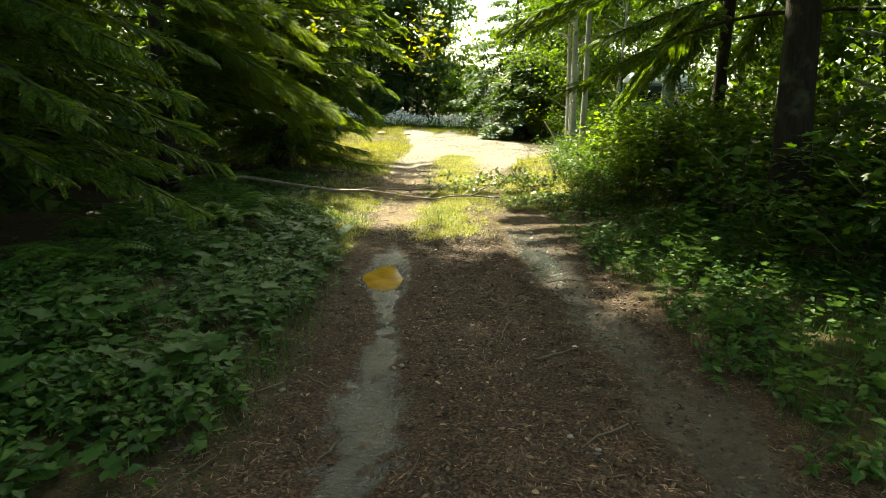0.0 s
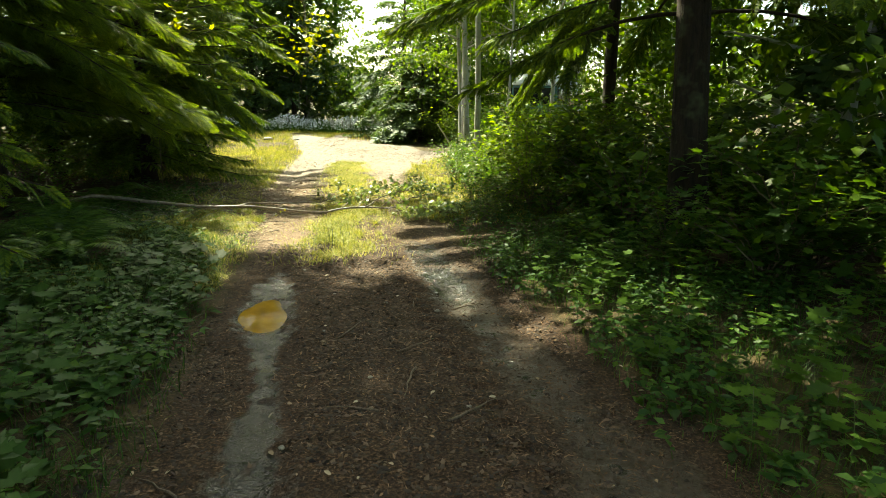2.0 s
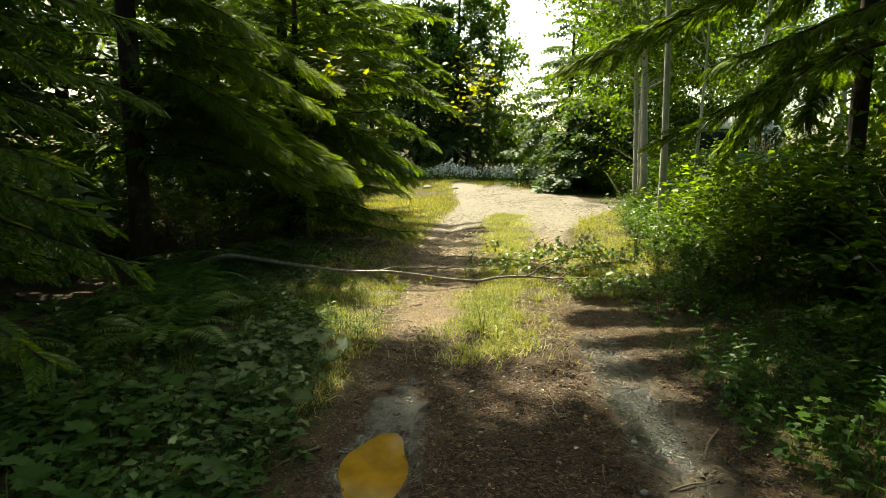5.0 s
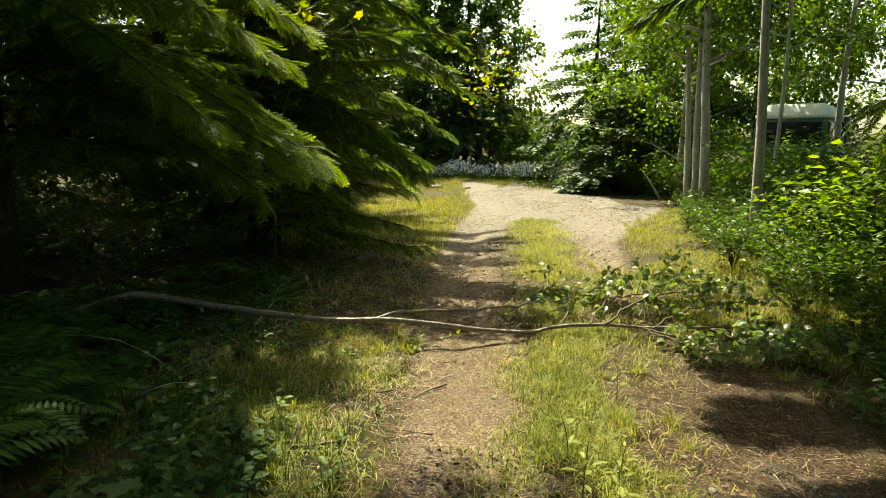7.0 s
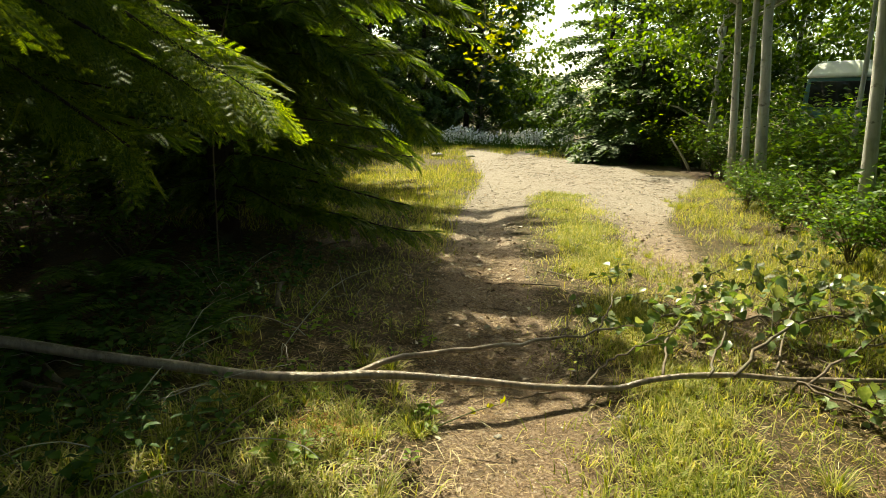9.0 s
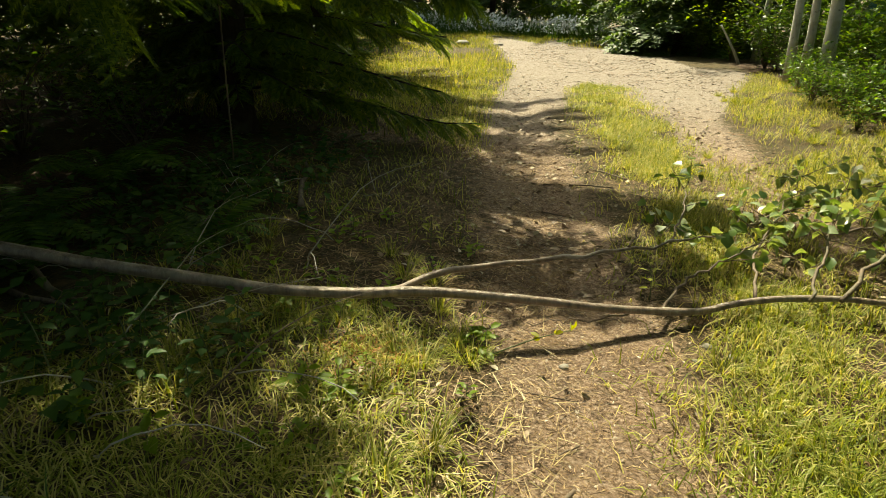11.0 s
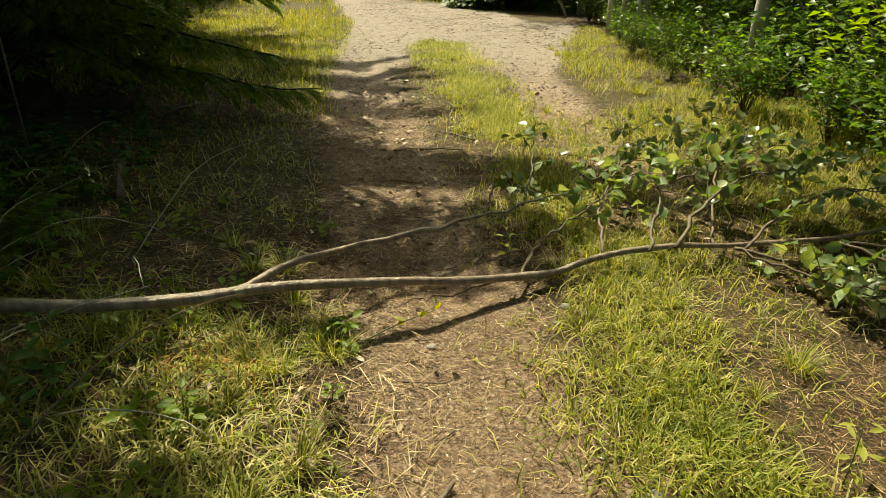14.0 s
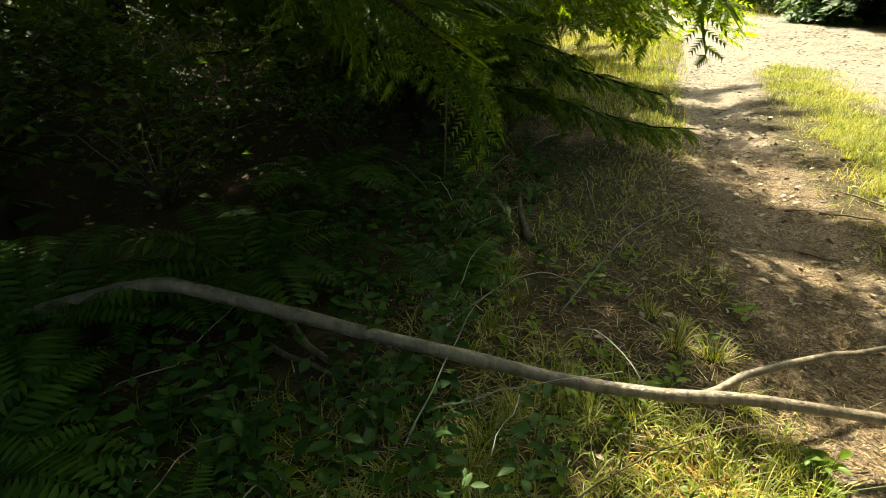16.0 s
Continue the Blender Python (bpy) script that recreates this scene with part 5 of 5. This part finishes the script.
def make_fallen_sapling():
    g = R(600)
    t = holder("fallen_sapling", pose(-2.187, 10.17, -0.36), "thin fallen sapling with a leafy top, lying across the track", "fallen tree")
    O = np.array((-2.187, 10.17, -0.36))
    pole = bezier_line([(-5.0, 9.6, -0.28), (-4.77, 9.66, -0.18), (-4.3, 9.76, 0.0), (-3.99, 9.81, 0.10), (-3.59, 9.89, 0.04), (-3.26, 9.96, -0.02), (-2.73, 10.06, -0.09), (-2.54, 10.10, -0.12), (-2.187, 10.172, -0.13),
                        (-2.04, 10.224, -0.125), (-1.885, 10.281, -0.138), (-1.68, 10.352, -0.168), (-1.4, 10.455, -0.215), (-1.2, 10.525, -0.255), (-0.945, 10.62, -0.288), (-0.71, 10.704, -0.309), (-0.63, 10.733, -0.297),
                        (-0.56, 10.758, -0.272), (-0.34, 10.825, -0.252), (-0.02, 10.90, -0.25), (0.3, 10.95, -0.275), (0.9, 11.0, -0.25), (1.5, 11.1, -0.2)], 110, 1)
    s = np.linspace(0, 1, 110)
    rad = 0.032 - 0.022 * s + 0.0025 * np.maximum(0, np.sin(s * 61)) ** 6
    part("trunk", join([tube(pole - O, rad, 10, 0.03, g)]), POLE_BARK, t, "bare grey-brown pole with small knots")
    lines = [([(0.3, 10.91, -0.27), (0.6, 10.55, -0.29), (0.95, 10.25, -0.27)], 0.007, 0.25, 30),
             ([(0.9, 10.95, -0.25), (1.2, 10.5, -0.25), (1.6, 10.1, -0.22)], 0.007, 0.2, 30),
             ([(-0.45, 10.79, -0.26), (-0.35, 11.2, -0.2), (-0.1, 11.7, -0.12), (0.2, 12.3, -0.02)], 0.008, 0.3, 26),
             ([(0.2, 10.93, -0.27), (0.5, 11.6, -0.14), (0.8, 12.2, 0.0), (1.0, 12.8, 0.08)], 0.008, 0.3, 28),
             ([(-0.75, 11.35, -0.22), (-0.62, 11.75, -0.14), (-0.5, 12.3, -0.02)], 0.006, 0.2, 14),
             ([(-2.12, 10.19, -0.13), (-1.95, 10.36, -0.11), (-1.6, 10.70, -0.15), (-1.143, 11.09, -0.22), (-0.75, 11.35, -0.22), (-0.35, 11.6, -0.2)], 0.017, 0.75, 7),
             ([(-0.90, 10.66, -0.30), (-0.72, 10.95, -0.25), (-0.45, 11.2, -0.2), (-0.2, 11.4, -0.14)], 0.008, 0.6, 5),
             ([(-0.05, 10.86, -0.245), (0.15, 11.1, -0.14), (0.45, 11.35, -0.06), (0.95, 11.6, -0.05), (1.4, 11.7, -0.02)], 0.011, 0.25, 40),
             ([(0.37, 10.92, -0.28), (0.6, 11.1, -0.18), (0.9, 11.25, -0.1), (1.5, 11.3, -0.06)], 0.009, 0.3, 34),
             ([(0.30, 10.91, -0.27), (0.6, 10.75, -0.29), (1.0, 10.6, -0.27), (1.5, 10.4, -0.25)], 0.009, 0.3, 34),
             ([(-0.35, 11.6, -0.2), (0.0, 11.9, -0.15), (0.35, 12.15, -0.08), (0.8, 12.4, -0.02)], 0.008, 0.2, 28),
             ([(-0.2, 10.83, -0.25), (-0.02, 11.2, -0.12), (0.1, 11.5, -0.02), (0.25, 11.8, 0.03)], 0.008, 0.3, 26),
             ([(0.1, 11.5, -0.15), (0.6, 11.8, -0.1), (1.1, 12.0, -0.02)], 0.007, 0.2, 30),
             ([(0.9, 10.95, -0.25), (1.2, 10.8, -0.22), (1.8, 10.75, -0.15)], 0.007, 0.2, 24),
             ([(-1.0, 11.18, -0.2), (-0.92, 11.4, -0.14), (-0.85, 11.75, 0.0)], 0.005, 0.4, 3),
             ([(-0.9, 10.66, -0.30), (-1.2, 10.5, -0.3), (-1.5, 10.42, -0.31)], 0.005, 0.9, 0)]
    leaf_meshes = []
    for k in range(4):
        V, F = np.array(OVAL[0], float), OVAL[1]
        V[:, 1] *= g.uniform(0.75, 0.95)
        V[:, 2] = V[:, 2] * g.uniform(0.5, 2.2) - 0.16 * V[:, 0] ** 2 * g.uniform(0, 2.5)
        stalk = [(-0.22, 0.012, 0.0), (-0.22, -0.012, 0.0), (0.05, 0.0, 0.0)]
        leaf_meshes.append(mesh_of("leaf", *join([(V, F), (stalk, [(0, 1, 2)])]), WILT))
    count, rest = 0, []
    for line, r0, first, m in lines:
        c = bezier_line(line, 20)
        c[1:-1] += g.normal(0, 0.008, (18, 3))
        q = np.linspace(0, 1, 20)
        b = part("branch", tube(c - O, r0 * (1 - 0.8 * q) + 0.001, 6, 0.04, g), POLE_BARK if r0 > 0.012 else TWIG, t)
        for _ in range(int(0.68 * m + 0.5)):
            i = int(20 * g.uniform(first, 0.99))
            d = unit(g.normal(0, 1, 3) * (1, 1, 0.55) + (0.3, 0.15, 0.25)) * g.uniform(0.10, 0.32)
            tw = c[i] + np.linspace(0, 1, 5)[:, None] * d + np.cumsum(g.normal(0, 0.006, (5, 3)), 0) * np.linspace(0, 1, 5)[:, None]
            part("shoot", tube(tw - O, (0.0035, 0.003, 0.0025, 0.002, 0.0015), 4), TWIG, b)
            for _ in range(g.integers(3, 6)):
                f = g.uniform(0.2, 1.0)
                p = tw[0] + f * (tw[-1] - tw[0])
                aim = unit(g.normal(0, 1, 3) * (1, 1, 0.7) + (0, 0, -0.25))
                nrm = unit(g.normal(0, 0.7, 3) + (0, 0, 1))
                yy = unit(np.cross(nrm, aim))
                zz = np.cross(aim, yy)
                sc = g.uniform(0.05, 0.10)
                count += 1
                if count > 300:
                    rest.append((p - O + aim * sc * 0.22 + (0, 0, 0.02), aim, nrm, sc))
                    continue
                ob = new("leaf", leaf_meshes[count % 4])
                ob.parent = b
                M = np.eye(4)
                M[:3, 0], M[:3, 1], M[:3, 2], M[:3, 3] = aim * sc, yy * sc, zz * sc, p - O + aim * sc * 0.22
                M[2, 3] = max(M[2, 3], float(ground_height(p[0], p[1])) + 0.36 + 0.03)
                ob.matrix_basis = Matrix(M.tolist())
    P, D, N, L = (np.array([r[i] for r in rest]) for i in range(4))
    tagged(part("leaf_mass", scatter(OVAL, P, D, N, L, L * 0.85), WILT, t), kind="stuff")
    # a fresh yellow shoot on the pole
    sh = bezier_line([(-1.62, 10.16, -0.33), (-1.45, 10.2, -0.25), (-1.32, 10.2, -0.2)], 6)
    b = part("fresh_shoot", tube(sh - O, np.linspace(0.004, 0.002, 6), 4), STEM, t)
    for p in np.repeat(sh[3:], 2, 0) - O:
        part("shoot_leaf", scatter(OVAL, p[None], g.normal(0, 1, (1, 3)) + (0, 0, 0.6), g.normal(0, 1, (1, 3)), 0.05, 0.026), YELLOW, b, "small yellow-green leaf")


make_fallen_sapling()


# ---- a yellow maple seedling before the firs, and a far tree's sunlit branch ----
def make_maple_sprig(x, y, z, foot, n, spread, seed, label, leaf=0.13):
    g = R(seed)
    base = np.array((x, y, z), float)
    f = np.array(foot, float)
    t = holder("yellow_sprig", pose(*foot), label, "sapling", "yellow maple saplings")
    c = bezier_line([f, f + (base - f) * (0.3, 0.3, 0.5) + (-0.12, 0.08, 0), f + (base - f) * (0.75, 0.75, 0.85) + (0.14, -0.05, 0), base], 12)
    part("stem", tube(c - f, np.linspace(0.007, 0.003, 12) * max(1.0, leaf / 0.15), 5), TWIG, t)
    P = base + g.normal(0, 1, (n, 3)) * spread
    D = g.normal(0, 1, (n, 3)) * (1, 1, 0.5)
    L = leaf * g.uniform(0.6, 1.3, n)
    for p in P[:14]:
        part("twig", tube([c[-3] - f, 0.5 * (c[-3] + p) - f + (0, 0, 0.02), p - f], (0.003, 0.002, 0.0015), 3), TWIG, t)
    part("leaves", scatter(LOBED, P - f, D, np.array((0, 0, 1)) + g.normal(0, 0.4, (n, 3)), L, L), YELLOW, t)


make_maple_sprig(-3.22, 11.6, 2.75, (-3.7, 11.9, -0.1), 26, (0.22, 0.15, 0.12), 620, "thin sapling with bright yellow-green lobed leaves")
# a far tree's branch on an added stem, its sunlight put into the yellow
make_maple_sprig(-3.5, 38.5, 5.0, (-4.4, 39.0, -0.4), 150, (0.8, 0.6, 1.3), 621, "sunlit branch of a far tree, built as yellow leaves on an added stem", 0.36)


# ---- a bleached stick leaning in the far bushes ----
stick = part("leaning_stick", tube(bezier_line([(0.55, 0, -0.05), (0.2, 0, 0.55), (-0.35, 0.1, 1.35)], 10), np.linspace(0.06, 0.03, 10), 7, 0.05), PALE_WOOD)
stick.matrix_basis = pose(3.2, 26.6, float(ground_height(3.2, 26.6))) @ Matrix.Scale(0.75, 4)
tagged(stick, "bleached dead stick leaning against the far bush", "stick")


# ---- the parked camper behind the alders ----
def box(x0, x1, y0, y1, z0, z1, bevel=0.04):
    bm = bmesh.new()
    bmesh.ops.create_cube(bm, size=1.0)
    for v in bm.verts:
        v.co = Vector(((x0 + x1) / 2 + v.co.x * (x1 - x0), (y0 + y1) / 2 + v.co.y * (y1 - y0), (z0 + z1) / 2 + v.co.z * (z1 - z0)))
    bmesh.ops.bevel(bm, geom=list(bm.edges), offset=bevel, segments=3, affect='EDGES', profile=0.5)
    bmesh.ops.triangulate(bm, faces=bm.faces[:])
    V = [v.co[:] for v in bm.verts]
    F = [[v.index for v in f.verts] for f in bm.faces]
    bm.free()
    return V, F


def taper(VF, z0, z1, kx, ky, cx=0.0):
    V = np.array(VF[0], float)
    f = np.clip((V[:, 2] - z0) / (z1 - z0), 0, 1)
    V[:, 0] = cx + (V[:, 0] - cx) * (1 - kx * f)
    V[:, 1] *= 1 - ky * f
    return V, VF[1]


def make_camper():
    t = holder("camper_van", pose(7.4, 25.4, float(ground_height(7.4, 25.4)), 0, 0, 56) @ Matrix.Scale(1.08, 4), "teal camper van with a white roof, parked behind the alders", "van")
    part("body", taper(box(-1.9, 1.9, -0.95, 0.95, 0.45, 1.75, 0.10), 1.1, 1.75, 0.02, 0.03), TEAL, t)
    part("cabin", taper(box(-1.75, 1.75, -0.90, 0.90, 1.70, 2.50, 0.08), 1.7, 2.5, 0.05, 0.06), TEAL, t)
    part("roof", taper(box(-1.75, 1.75, -0.93, 0.93, 2.48, 2.88, 0.12), 2.48, 2.88, 0.20, 0.22), ROOF, t, "white raised roof")
    for sgn in (-1, 1):
        for x in (-1.15, 0.0, 1.15):
            part("window", box(x - 0.48, x + 0.48, sgn * 0.885 - 0.02, sgn * 0.885 + 0.02, 1.82, 2.38, 0.015), GLASS, t, "dark side window")
        part("bumper", box(sgn * 1.93 - 0.07, sgn * 1.93 + 0.07, -0.9, 0.9, 0.48, 0.66, 0.03), CHROME, t)
    part("windscreen", box(-1.75, -1.70, -0.75, 0.75, 1.82, 2.40, 0.015), GLASS, t)
    for x in (-1.25, 1.2):
        for sgn in (-1, 1):
            th = np.array([(x, sgn * 0.72, 0.33), (x, sgn * 0.74, 0.33), (x, sgn * 0.92, 0.33), (x, sgn * 0.94, 0.33)])
            w = part("wheel", tube(th, (0.28, 0.33, 0.33, 0.28), 20), RUBBER, t)
            th2 = np.array([(x, sgn * 0.90, 0.33), (x, sgn * 0.955, 0.33)])
            part("rim", tube(th2, (0.19, 0.17), 16), CHROME, w)


make_camper()
